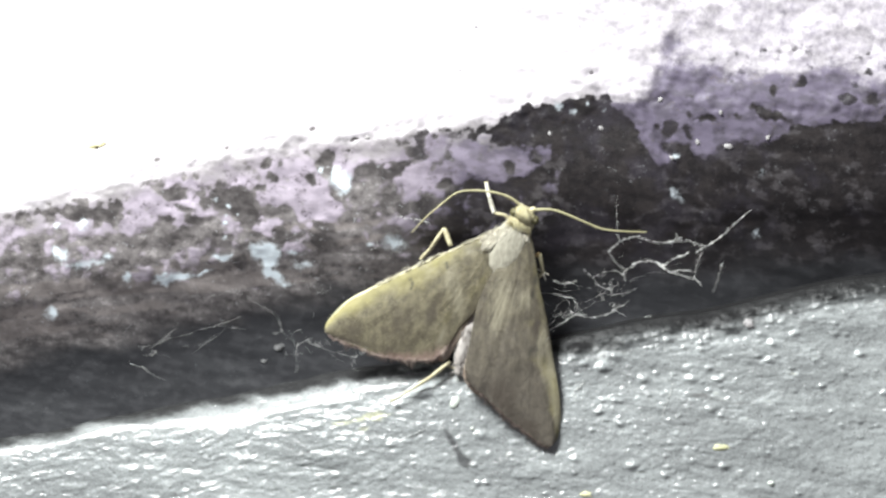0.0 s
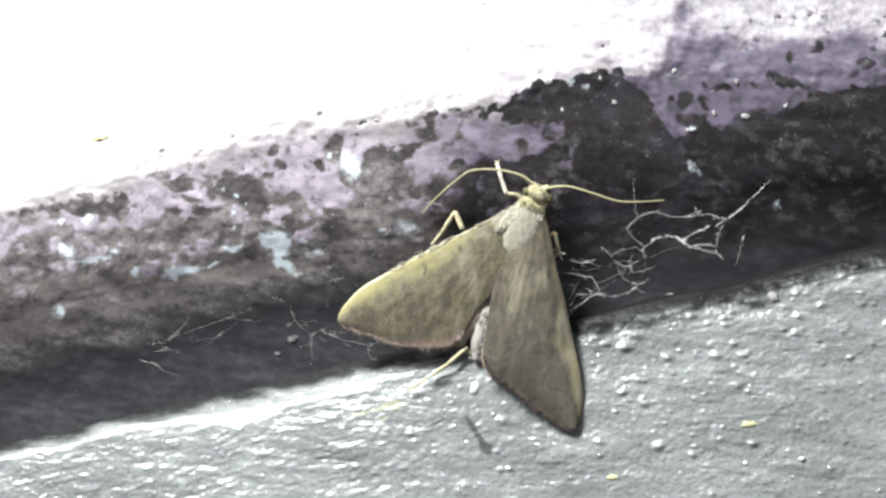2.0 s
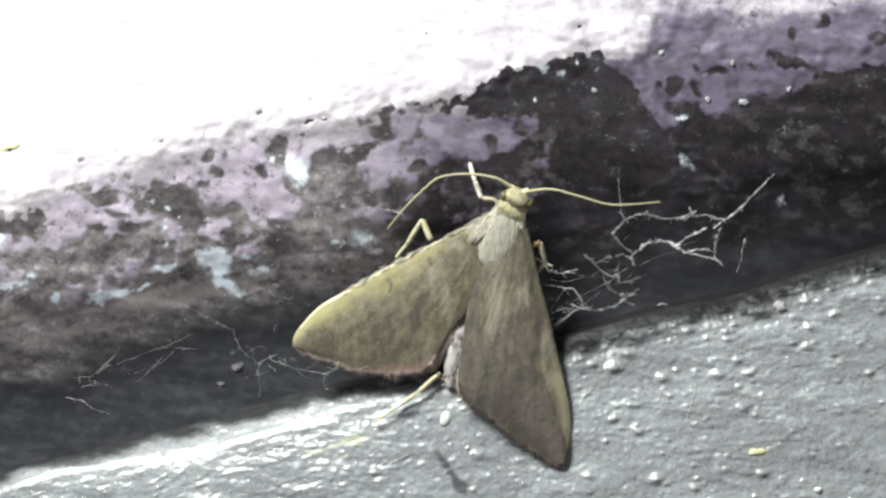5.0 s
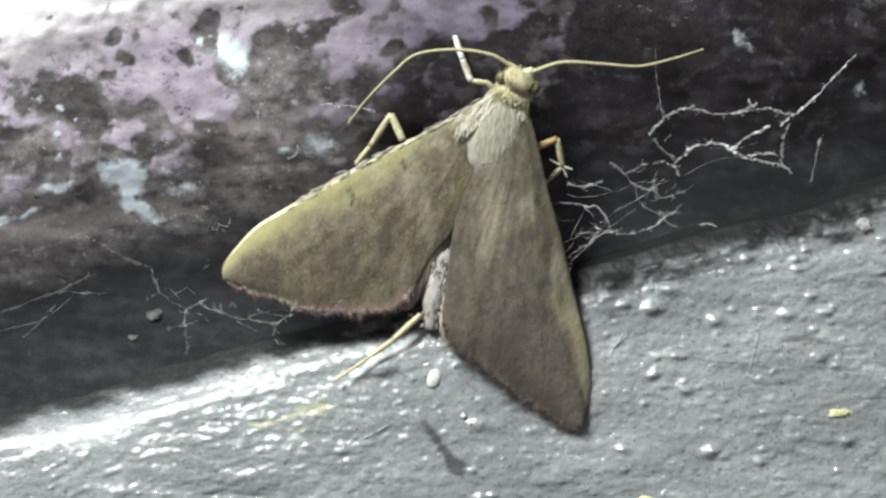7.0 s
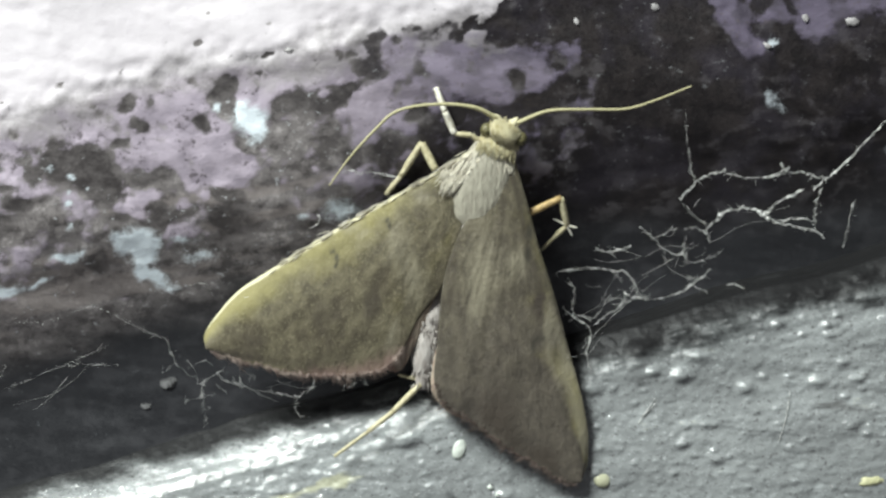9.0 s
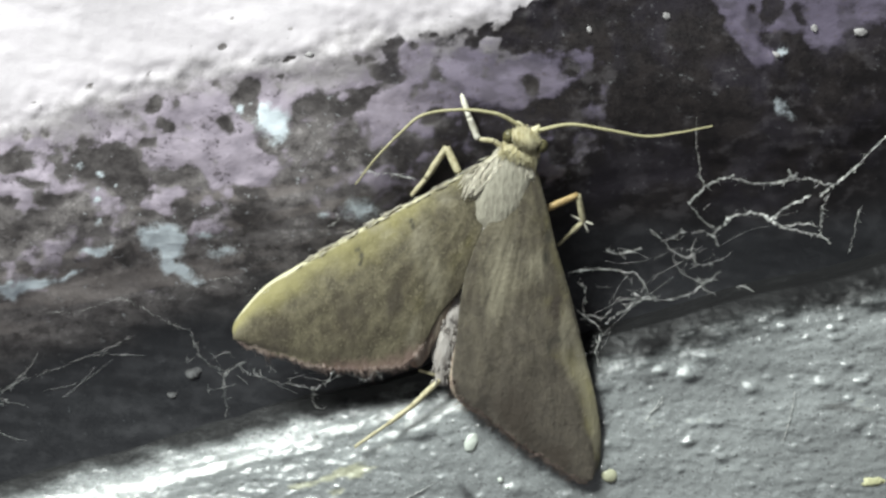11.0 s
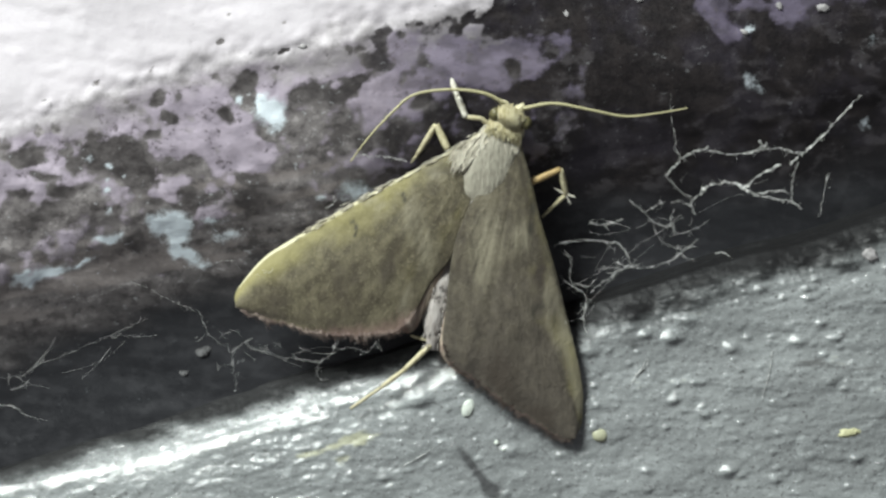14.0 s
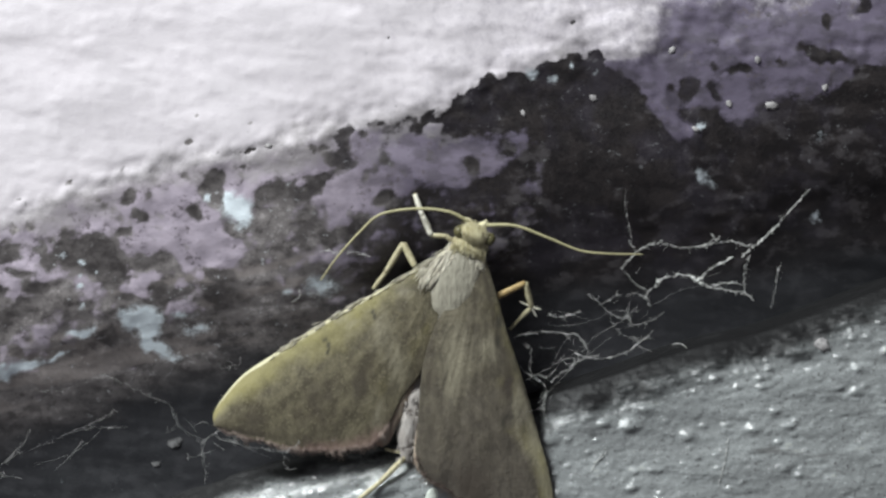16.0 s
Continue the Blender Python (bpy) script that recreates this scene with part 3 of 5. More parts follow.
    grime = ramp(t + 0.12 * fbm(X * 0.7, Z * 0.9, 62, 4), -0.13, 0.08) * (1 - ramp(t, 0.14, 0.34)) * 0.6 + 0.35 * ramp(t, 0.3, 0.9) + 0.3 * fbm(X * 0.8, Z * 1.2, 65, 3) * ramp(t, -0.1, 0.2) + ramp(X, 8.5, 11.5) * ramp(10.5 - Z, 0, 3) * (0.02 + 0.6 * fbm(X * 0.9, Z * 1.1, 66, 4))
    grime = grime * (1 - 0.85 * ramp(X, 5, 8)) - 0.35 * ramp(left, -0.1, 0.3)
    # painted shade of the gap, stronger the deeper the wall recedes
    gap_shade = ramp(under + 0.9 * fbm(X * 0.35, Z * 1.1, 69, 4), 0.6, 3.0)
    # dark bare plaster and the weaker light to this side, both as colour
    dirt_shade = ramp(X + 1.8 * fbm(X * 0.5, Z * 0.5, 68, 3), -5.2, 1.2) * (1 - 0.13 * ramp(left, -0.1, 0.2) * (1 - ramp(X, 6, 9)))
    # strata: layered brown edge under the band, along the gap
    along = (Z - 0.21 * X) * 2.6
    strata = np.clip(0.5 + 0.9 * fbm(X * 0.18, along, 64, 4), 0, 1) * ramp(t, 0.45, 0.8) * (1 - gap_shade)
    # pale bluish spots; the gleam of some is put into their colour
    pale = sum(k * blob(Xw, Zw, cx, cz, rx, rz, a) for cx, cz, rx, rz, a, k in (
        (-5.88, 3.35, 0.46, 0.40, 0.0, 1.5), (-6.21, 3.68, 0.17, 0.25, 0.0, 0.9), (-6.95, 3.73, 0.18, 0.2, 0.0, 0.8), (-5.81, 2.75, 0.2, 0.15, 0.0, 0.5), (-10.0, -0.53, 0.42, 0.42, 0.0, 0.8),
        (-9.3, -0.5, 0.42, 0.40, 0.0, 1.7), (-9.46, -1.14, 0.2, 0.5, 0.0, 1.4), (-9.0, -1.49, 0.34, 0.18, -0.2, 1.2), (-8.73, -1.86, 0.42, 0.22, 0.0, 0.55), (-11.66, -0.9, 0.42, 0.18, 0.0, 1.0),
        (-13.62, -2.11, 0.6, 0.2, 0.25, 0.95), (-14.59, -2.29, 0.6, 0.2, 0.2, 0.9), (-12.5, -1.75, 0.5, 0.1, 0.5, 0.8)))
    pale = pale + sum(k * blob(Xw, Zw, cx, cz, r, 0.9 * r) for cx, cz, r, k in (
        (-11.54, 1.48, 0.14, 0.8), (-11.73, 0.67, 0.14, 0.8), (-11.62, 0.04, 0.12, 0.7), (-12.16, 1.84, 0.14, 0.6), (-11.66, 1.0, 0.13, 0.6), (-11.1, 1.15, 0.1, 0.6), (-4.25, 0.37, 0.2, 0.5),
        (10.54, 5.87, 0.2, 0.7), (10.9, 3.97, 0.32, 0.36), (14.94, 2.63, 0.24, 0.5), (-18.78, -0.05, 0.4, 0.7), (-19.88, -1.6, 0.42, 0.8), (-16.37, -2.29, 0.24, 0.8), (-20.27, -4.54, 0.35, 0.7),
        (14.88, 5.52, 0.24, 0.5), (10.59, 4.19, 0.22, 0.4), (15.43, 10.25, 0.14, 0.5), (4.6, 7.85, 0.26, 0.5), (5.3, 7.55, 0.2, 0.45), (6.9, 7.95, 0.14, 0.5), (6.1, 8.15, 0.16, 0.45), (-17.4, -1.5, 0.2, 0.6), (-20.0, -0.2, 0.2, 0.7)))
    pale = pale + 0.6 * blob(X, Z, -3.06, 0.55, 0.7, 0.45) + 0.5 * blob(X, Z, -7.6, -0.9, 0.7, 0.25, 0.1) + 0.6 * blob(X, Z, -18.6, -2.0, 1.2, 0.2, 0.25) + 0.5 * blob(X, Z, -8.1, -0.35, 0.5, 0.2)
    # fine relief: brushed waves on the white face, crumbs on the band
    Y = Y + 0.09 * fbm(X * 0.22 + Z * 0.2, Z * 0.7, 71, 4) - 0.015 * paint * ramp(t, -0.1, 0.1) + 0.02 * pit
    Y = Y - 0.05 * np.clip(fbm(X * 0.8, Z * 1.0, 77, 4), 0, 1) * ramp(X, -4, 8) * ramp(-t, -0.1, 0.3)
    Y = Y - 0.05 * np.clip(fbm(X * 1.2 + 0.4 * Z, Z * 1.7, 181, 4), 0, 1) * ramp(-t, -0.2, 0.15)
    rough = fbm(X * 0.55 + 0.3 * Z, Z * 0.75, 171, 4)
    Y = Y - 0.26 * np.clip(rough + 0.1, 0, 1) * ramp(X, -6, 7) * ramp(-t, -0.3, 0.2) + 0.06 * np.exp(-((X - 9.6 - 0.42 * (Z - 10.5) - 0.5 * rough) / 0.35) ** 2) * ramp(Z, 8.6, 9.6)
    crumb = fbm(X * 2.2, Z * 2.6, 75, 3)
    calm = (1 - ramp(t, 0.9, 1.25)) * (1 - 0.65 * dirt_shade * ramp(t, 0, 0.2))
    Y = Y - (0.04 * np.clip(crumb, 0, 1) * ramp(t, -0.05, 0.25) * (1 - 0.7 * hollow) + 0.06 * fbm(X * 0.9, Z * 1.0, 79, 3) * ramp(t, -0.15, 0.2)) * calm
    Y = Y - 0.11 * fbm(X * 1.5, Z * 2.2, 78, 3) * np.exp(-((t - 0.02) / 0.10) ** 2) + 0.02 * np.clip(chip, 0, 1)
    Y = np.where((np.abs(X) > 26) | (Z > 17), np.round(Y, 2), Y)
    return sheet("wall_upper", X, Y, Z, 45, PLASTER, dict(bare=bare, lilac=lilac, grime=grime, gap_shade=gap_shade, dirt_shade=dirt_shade, blot=blot, crust=0.5 + 0.5 * ramp(t, -0.08, 0.2), strata=strata, pale=pale),
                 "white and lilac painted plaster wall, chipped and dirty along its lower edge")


def board_depth(x, s):
    """Depth of the grey board s below its upper edge."""
    bend = np.interp(x, [-16, -10.5, -7, -4, 6], [0.75, 1.45, 1.65, 1.25, 0.8])
    w = np.interp(x, [-14, -9, -4, 6], [0.15, 0.2, 0.42, 0.36])
    lip = w * np.log1p(np.exp(np.clip((bend - s) / w, -40, 40)))
    return 1.15 + np.interp(x, [-14, -4, 6], [1.0, 0.85, 0.75]) * lip - 0.045 * np.clip(x, -16, 16) - 0.035 * np.clip(s, 0, 14)


def build_wall_lower():
    xs = far(-23, 23, 0.065)
    ss = np.concatenate([np.array([-1.6, -1.2, -0.9, -0.7, -0.55, -0.45, -0.35, -0.25, -0.15, -0.05]), np.arange(0, 14, 0.06), 14 + np.array([0.6, 1.5, 3, 6, 12, 25, 50, 100, 200, 350])])
    X, S = np.meshgrid(xs, ss)
    edge = board_line(X) + 0.30 * fbm(X * 0.3, X * 0.0 + 0.5, 81, 2)
    Z = edge - 0.1 - np.where(S < 0, 0.6 * S, S)
    Y = board_depth(X, S) + np.clip(-S, 0, None) * 1.6
    live = ramp(S, -0.4, 0.7)
    worn = 1 - 0.45 * np.exp(-((S - np.interp(X, [-16, -10.5, -7, -4], [0.75, 1.45, 1.65, 1.25]) + 0.12) / 0.55) ** 2) * ramp(-X, 4.5, 8)
    ridge = ramp(fbm(X * 0.22, Z * 1.5, 92, 4), 0.02, 0.10) * ramp(fbm(X * 0.3, Z * 0.5, 93, 2), -0.25, 0.15)
    Y = Y - live * (0.10 * fbm(X * 0.2, Z * 0.8, 91, 3) + worn * (0.028 * ridge + 0.04 * fbm(X * 0.6, Z * 1.6, 95, 3) + 0.030 * fbm(X * 2.0, (Z - 0.2 * X) * 3.0, 99, 3) + 0.024 * fbm(X * 5.0, Z * 6.0, 97, 2) + 0.022 * fbm(X * 0.8, (Z - 0.3 * X) * 6.0, 83, 3) * ramp(-X, -1, 4)))
    bend = np.interp(X, [-16, -10.5, -7, -4, 6], [0.75, 1.45, 1.65, 1.25, 0.8])
    Y = Y - live * 0.10 * fbm(X * 0.5, (Z - 0.25 * X) * 2.4, 87, 3) * np.exp(-((S - bend) / 1.3) ** 2) * ramp(X, -11, -7)
    rng = random.Random(9)
    drops = [(7.9, -4.7, 0.26), (8.5, -4.1, 0.24), (10.0, -5.1, 0.24), (8.9, -3.4, 0.26), (6.6, -3.9, 0.34), (13.7, -1.5, 0.26), (11.1, -2.5, 0.3),
             (9.8, -9.4, 0.26), (13.4, -6.2, 0.28), (14.0, -2.1, 0.34), (2.2, -8.6, 0.28), (-1.0, -6.8, 0.34), (12.3, -4.9, 0.22), (9.0, -7.4, 0.2), (5.0, -5.2, 0.26)]
    for _ in range(110):
        x = rng.uniform(5, 22)
        drops.append((x, float(board_line(x)) - 0.6 - rng.expovariate(0.8), rng.uniform(0.06, 0.19)))
    for _ in range(3400):
        x = rng.uniform(-23, 23)
        s = rng.uniform(0.1, 13.5)
        drops.append((x, float(board_line(x)) - s, min(0.22, 0.035 + rng.expovariate(46))))
    bump = np.zeros_like(Y)
    for x, z, r in drops:
        i0, i1 = np.searchsorted(xs, (x - 3.2 * r, x + 3.2 * r))
        if i1 <= i0:
            continue
        bx, bz = X[:, i0:i1], Z[:, i0:i1]
        w = 1.6 if x < 2 else 1.25
        slant = (bz - z) - (0.28 if x < 2 else 0.08) * (bx - x)
        g = np.exp(-(((bx - x) / (r * w)) ** 2 + (slant / (r * 0.75)) ** 2) ** 1.1)
        bump[:, i0:i1] = np.maximum(bump[:, i0:i1], g * r * (0.46 if x < 0 else 0.62))
    Y = Y - bump * live * worn
    Y = np.where((np.abs(X) > 26) | (S > 15), np.round(Y, 2), Y)
    yellow = 0.95 * blob(X, Z, -3.06, -8.1, 0.5, 0.26, 0.15) + 0.6 * blob(X, Z, -3.9, -8.35, 0.6, 0.13, 0.3) + 0.55 * blob(X, Z, -4.4, -8.0, 0.5, 0.12, -0.2)
    yellow = yellow + 0.55 * blob(X, Z, -3.65, -8.8, 0.3, 0.25) + 0.6 * blob(X, Z, -4.9, -8.68, 0.6, 0.12, 0.2) + 0.5 * blob(X, Z, -2.3, -7.95, 0.6, 0.07, 0.2)
    # dark streak and blotches on the board
    dark_marks = 1.0 * blob(X, Z, 1.0, -9.3, 1.2, 0.17, -0.95) + 0.9 * blob(X, Z, 1.55, -9.95, 0.4, 0.3) + 0.5 * blob(X, Z, 6.0, -11.7, 1.6, 0.6, 0.2) + 0.35 * blob(X, Z, 0.2, -8.9, 0.5, 0.3, 0.0) + 0.4 * blob(X, Z, 8.6, -11.4, 0.9, 0.4, 0.3) + 0.45 * blob(X, Z, 6.5, -4.9, 0.4, 0.25, 0.0)
    dark_marks = dark_marks + 0.35 * ramp(fbm(X * 0.25, Z * 0.6, 86, 3), 0.15, 0.6)
    # the painted shade fades out this far below the board's upper edge
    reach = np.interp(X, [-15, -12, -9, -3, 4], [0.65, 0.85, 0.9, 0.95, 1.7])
    gap_shade = 1 - ramp(S + 0.35 * fbm(X * 0.3, Z * 1.3, 88, 4) + 0.25 * fbm(X * 1.2, Z * 3.0, 89, 3), np.interp(X, [-14, -9, 6], [-0.1, 0.25, 0.2]), reach + np.interp(X, [-4, 4], [0.4, 0.35]))
    return sheet("wall_lower", X, Y, Z, 45, GREY, dict(yellow=yellow, gap_shade=gap_shade, dark_marks=dark_marks, worn=worn), "glossy grey painted board with paint drops below the plaster wall")


UPPER, LOWER = build_wall_upper(), build_wall_lower()


def front(x, z):
    """Depth of the nearest built surface at a place on the wall."""
    hit, place, normal, _, _, _ = scene.ray_cast(bpy.context.evaluated_depsgraph_get(), Vector((x * MM, -0.03, z * MM)), Vector((0, 1, 0)))
    return place.y / MM if hit else 0.0


def build_wall_grains():
    bpy.context.view_layer.update()
    grit = ((-4.7, 5.5, 0.18), (13.1, 6.6, 0.3), (10.4, 5.8, 0.18), (6.8, 7.0, 0.2), (4.3, 6.5, 0.16), (11.6, 6.7, 0.2), (12.6, 8.2, 0.2), (15.0, 7.2, 0.2), (9.6, 8.6, 0.22))
    for k, (x, z, r) in enumerate(grit):
        v, f = lump((x, front(x, z), z), (r * 0.8, r * 0.18, r * 0.5), 15 * k, 40 + k, 0.5, 7, 10)
        link("plaster_grain", v, f, GRIT, UPPER)


build_wall_grains()


# ---- small litter on the board and in the gap ----
def litter(name, x, z, rx, ry, rz, turn, material, label, seed, lift=0.4, rough=0.2):
    v, f = lump((0, 0, 0), (rx, ry, rz), turn, seed, rough)
    ob = link(name, v, f, material)
    ob.matrix_world = pose(x * MM, (front(x, z) - lift * ry) * MM, z * MM)
    return tagged(ob, label=label, category=name.split("_")[-1])


def build_litter():
    bpy.context.view_layer.update()
    litter("insect_egg", 0.75, -7.1, 0.22, 0.09, 0.33, 20, EGG, "white oval insect egg stuck on the grey board", 1, 0.1, 0.1)
    litter("insect_egg", 5.35, -8.1, 0.27, 0.10, 0.23, 10, EGG_YELLOW, "cream yellow insect egg on the grey board", 2, 0.0, 0.1)
    litter("yellow_flake", 14.0, -8.1, 0.40, 0.05, 0.15, -6, FLAKE, "small yellow flake on the grey board", 3, 0.3, 0.5)
    litter("yellow_flake", 7.7, -11.0, 0.3, 0.05, 0.14, 0, FLAKE, "small yellow flake on the grey board", 5, 0.3, 0.5)
    # a soft yellow discolouration, added here as a thin flat lump
    litter("yellow_flake", -18.5, 4.0, 0.55, 0.03, 0.24, -8, YELLOW_PATCH, "soft pale yellow patch on the white wall, built as a flat lump", 8, 0.1, 0.3)
    litter("dust_crumb", -9.4, -5.8, 0.17, 0.012, 0.12, 0, DUST, "pale crumb of dust in the dark gap", 6, 0.5, 0.4)
    litter("dust_crumb", -8.7, -5.0, 0.30, 0.015, 0.22, 15, DUST, "grey crumb of dust in the dark gap", 7, 0.5, 0.4)
    litter("dust_crumb", 16.5, -9.6, 0.14, 0.1, 0.12, 0, EGG, "white crumb on the grey board", 9, 0.5, 0.4)
    litter("plaster_crumb", 14.84, -1.94, 0.30, 0.10, 0.20, 25, GRIT, "beige crumb of plaster on the edge of the grey board", 11, 0.4, 0.4)
    litter("white_crumb", 1.74, -8.32, 0.09, 0.06, 0.08, 0, EGG, "tiny white crumb on the grey board", 12, 0.5, 0.4)
    litter("white_crumb", 1.98, -8.55, 0.07, 0.05, 0.07, 0, EGG, "tiny white crumb on the grey board", 13, 0.5, 0.4)
    for pts in ([9.70, -1.84, 9.95, -1.80, 10.15, -1.95], [6.46, -6.30, 6.77, -5.85, 7.03, -5.45], [11.4, -5.2, 11.25, -6.0, 11.0, -6.9], [7.1, -5.5, 6.9, -5.8, 6.6, -6.0], [-1.6, -9.1, -1.1, -8.85, -0.5, -8.5]):
        line = [(pts[k], front(pts[k], pts[k + 1]) - 0.06, pts[k + 1]) for k in range(0, len(pts), 2)]
        v, f = tube(line, [0.008, 0.013, 0.007], 6, 16, 0.2, 5)
        tagged(link("loose_fibre", v, f, SILK), "short white fibre lying on the grey board", "fibre")


build_litter()


# ---- cobwebs ----
def threads(web, flat, depth, count, reach, seed):
    """Fine loose fibres about a line of x, z pairs."""
    rng = random.Random(seed)
    pts = [(flat[i], flat[i + 1]) for i in range(0, len(flat), 2)]
    pieces = []
    for _ in range(count):
        (ax, az), (bx, bz) = rng.choice(pts), rng.choice(pts)
        k = rng.uniform(0.15, 0.6)
        p = [ax + rng.uniform(-reach, reach), depth + rng.uniform(-0.4, 0.4), az + rng.uniform(-reach, reach)]
        d = [(bx - ax) * k + rng.uniform(-reach, reach), rng.uniform(-0.3, 0.3), (bz - az) * k + rng.uniform(-reach, reach)]
        r = rng.uniform(0.0022, 0.0048)
        bend = [rng.uniform(-0.25, 0.25) for _ in range(3)]
        pieces.append(tube([tuple(p), tuple(p[i] + 0.5 * d[i] + bend[i] for i in range(3)), tuple(p[i] + d[i] for i in range(3))], [r, r * rng.uniform(0.5, 1.6), r * 0.6], 4, 12, 0.3, seed))
    v, f = merged(*pieces)
    link("fine_fibre", v, f, SILK, web, "very thin loose silk fibres", kind="stuff")


def strand(web, flat, depth, r):
    """A dusty thread through x, z pairs, kinked and knotted, with short torn fibres; r is its half width where it is thick."""
    seed = int(abs(flat[0]) * 100 + abs(flat[1]) * 1000)
    rng = random.Random(seed)
    coarse = [(flat[i], depth + 0.10 * math.sin(flat[i] * 3.1 + seed), flat[i + 1]) for i in range(0, len(flat), 2)]
    smooth = spline(coarse, 5 * len(coarse))
    line = [tuple(c + rng.uniform(-0.034, 0.034) for c in p) for p in smooth]
    n = 12 * len(coarse)
    clump = lambda k: noise.noise(Vector((k * 0.16, seed * 0.73, 4.0)))
    radii = [r * (0.12 + 0.95 * max(0.0, 0.22 + 1.5 * clump(k) + 1.0 * noise.noise(Vector((k * 0.55, seed * 0.37, 0.0))) + 0.3 * rng.uniform(-1, 1))) for k in range(n)]
    radii[0], radii[-1] = r * 0.2, r * 0.15
    pieces = [tube(line, [0.72 * w for w in radii], 6, n, 0.35, seed)]
    for k in range(2):
        bent = [tuple(c + rng.uniform(-0.04, 0.04) for c in p) for p in line]
        pieces.append(tube(bent, [0.16 * r, 0.09 * r, 0.25 * r, 0.12 * r], 4, 8 * len(coarse), 0.3, seed + k))
    for _ in range(2 * len(coarse)):
        p = Vector(rng.choice(line))
        d = Vector((rng.uniform(-1, 1), rng.uniform(-0.4, 0.4), rng.uniform(-1, 1))) * rng.uniform(0.06, 0.28)
        bend = Vector((rng.uniform(-1, 1), 0, rng.uniform(-1, 1))) * 0.06
        pieces.append(tube([tuple(p), tuple(p + 0.5 * d + bend), tuple(p + d)], [0.14 * r + 0.002, 0.10 * r + 0.002, 0.003], 4, 7, 0.2, seed))
    v, f = merged(*pieces)
    link("strand", v, f, SILK, web)


def build_cobwebs():
    web = tagged(new("cobweb"), "tangled dusty grey cobweb stretched across the dark gap", "cobweb")
    strand(web, [7.70, 0.95, 7.99, 1.24, 8.25, 1.52, 8.68, 1.73, 9.21, 1.89], -0.1, 0.0595)
    strand(web, [8.05, 1.83, 8.25, 1.52], -0.1, 0.0187)
    strand(web, [9.21, 1.77, 9.76, 1.62, 10.34, 1.64, 10.83, 1.77, 11.17, 1.95], -0.1, 0.0289)
    strand(web, [10.44, 1.60, 10.83, 1.73, 11.32, 1.79, 11.71, 1.79, 12.20, 1.64, 12.59, 1.68], -0.1, 0.0340)
    strand(web, [10.93, 2.07, 11.09, 1.89, 11.24, 1.99], -0.1, 0.0382)
    strand(web, [11.97, 1.24, 12.20, 1.48, 12.50, 1.68, 12.89, 1.97, 13.18, 2.26], -0.1, 0.0527)
    strand(web, [13.12, 2.18, 13.67, 2.81, 14.16, 3.30, 14.45, 3.63], -0.1, 0.0272)
    strand(web, [8.84, 0.27, 9.07, 0.50, 9.46, 0.60, 9.95, 0.66, 10.34, 0.46, 10.74, 0.23], -0.1, 0.0723)
    strand(web, [10.70, 0.23, 11.32, 0.11, 11.91, -0.03, 12.20, -0.13, 12.38, -0.32], -0.1, 0.0425)
    strand(web, [10.34, 0.46, 10.64, 0.66, 10.83, 0.85, 11.22, 1.05, 11.66, 1.24], -0.1, 0.0425)
    strand(web, [10.93, 0.27, 11.42, 0.34, 11.81, 0.32], -0.1, 0.0527)
    strand(web, [12.30, 1.34, 12.14, 0.95, 12.07, 0.56, 12.03, -0.03], -0.1, 0.0187)
    strand(web, [13.34, 0.99, 13.18, 0.36, 12.99, -0.61], -0.1, 0.0136)
    strand(web, [8.84, 0.27, 8.62, 0.07, 8.54, -0.13, 8.70, -0.42], -0.1, 0.0289)
    strand(web, [7.70, 0.95, 8.19, 0.36, 8.54, 0.17], -0.1, 0.0153)
    strand(web, [8.54, -0.13, 8.19, 0.03, 7.80, -0.07], -0.1, 0.0136)
    strand(web, [7.92, 3.79, 7.88, 3.10, 7.99, 2.58, 8.09, 1.83], -0.1, 0.0076)
    strand(web, [6.49, 0.08, 6.79, -0.12, 6.99, -0.28, 7.38, -0.12, 7.72, 0.04], 0.6, 0.0135)
    strand(web, [6.99, -0.28, 7.28, -0.61, 7.68, -0.81, 7.98, -0.75, 8.03, -1.11], 0.6, 0.0104)
    strand(web, [5.11, -0.61, 5.27, -0.71, 5.60, -0.75, 5.90, -0.67, 6.24, -0.55], 0.6, 0.0260)
    strand(web, [8.03, -0.22, 7.92, -0.61, 8.03, -1.01], 0.6, 0.0119)
    strand(web, [8.03, -1.11, 8.37, -1.05, 8.86, -0.91, 9.06, -0.77], 0.6, 0.0094)
    strand(web, [3.84, -1.46, 4.14, -1.37, 4.54, -1.31, 5.13, -1.27, 5.73, -1.35, 6.02, -1.35, 6.28, -1.60, 6.46, -1.90, 6.48, -2.10], 0.9, 0.0187)
    strand(web, [5.89, -2.50, 6.12, -2.34, 6.42, -2.20, 6.82, -2.26, 7.21, -2.26, 7.71, -2.10, 8.11, -1.90, 8.41, -1.66, 8.70, -1.44, 8.90, -1.31], 0.9, 0.0208)
    strand(web, [5.13, -3.09, 5.43, -2.83, 5.83, -2.60, 6.12, -2.30], 0.9, 0.0208)
    strand(web, [6.02, -2.04, 6.32, -2.20, 6.72, -2.20], 0.9, 0.0286)
    strand(web, [4.14, -1.70, 4.40, -1.80, 4.44, -2.20, 4.38, -2.60, 4.63, -2.99], 0.9, 0.0114)
    strand(web, [4.03, -2.49, 4.32, -2.79, 4.62, -2.95, 4.88, -3.18, 4.92, -3.58, 4.82, -4.08, 4.96, -4.47], 0.7, 0.0177)
    strand(web, [4.24, -2.99, 4.54, -2.79, 5.03, -2.89, 5.23, -2.70], 0.9, 0.0135)
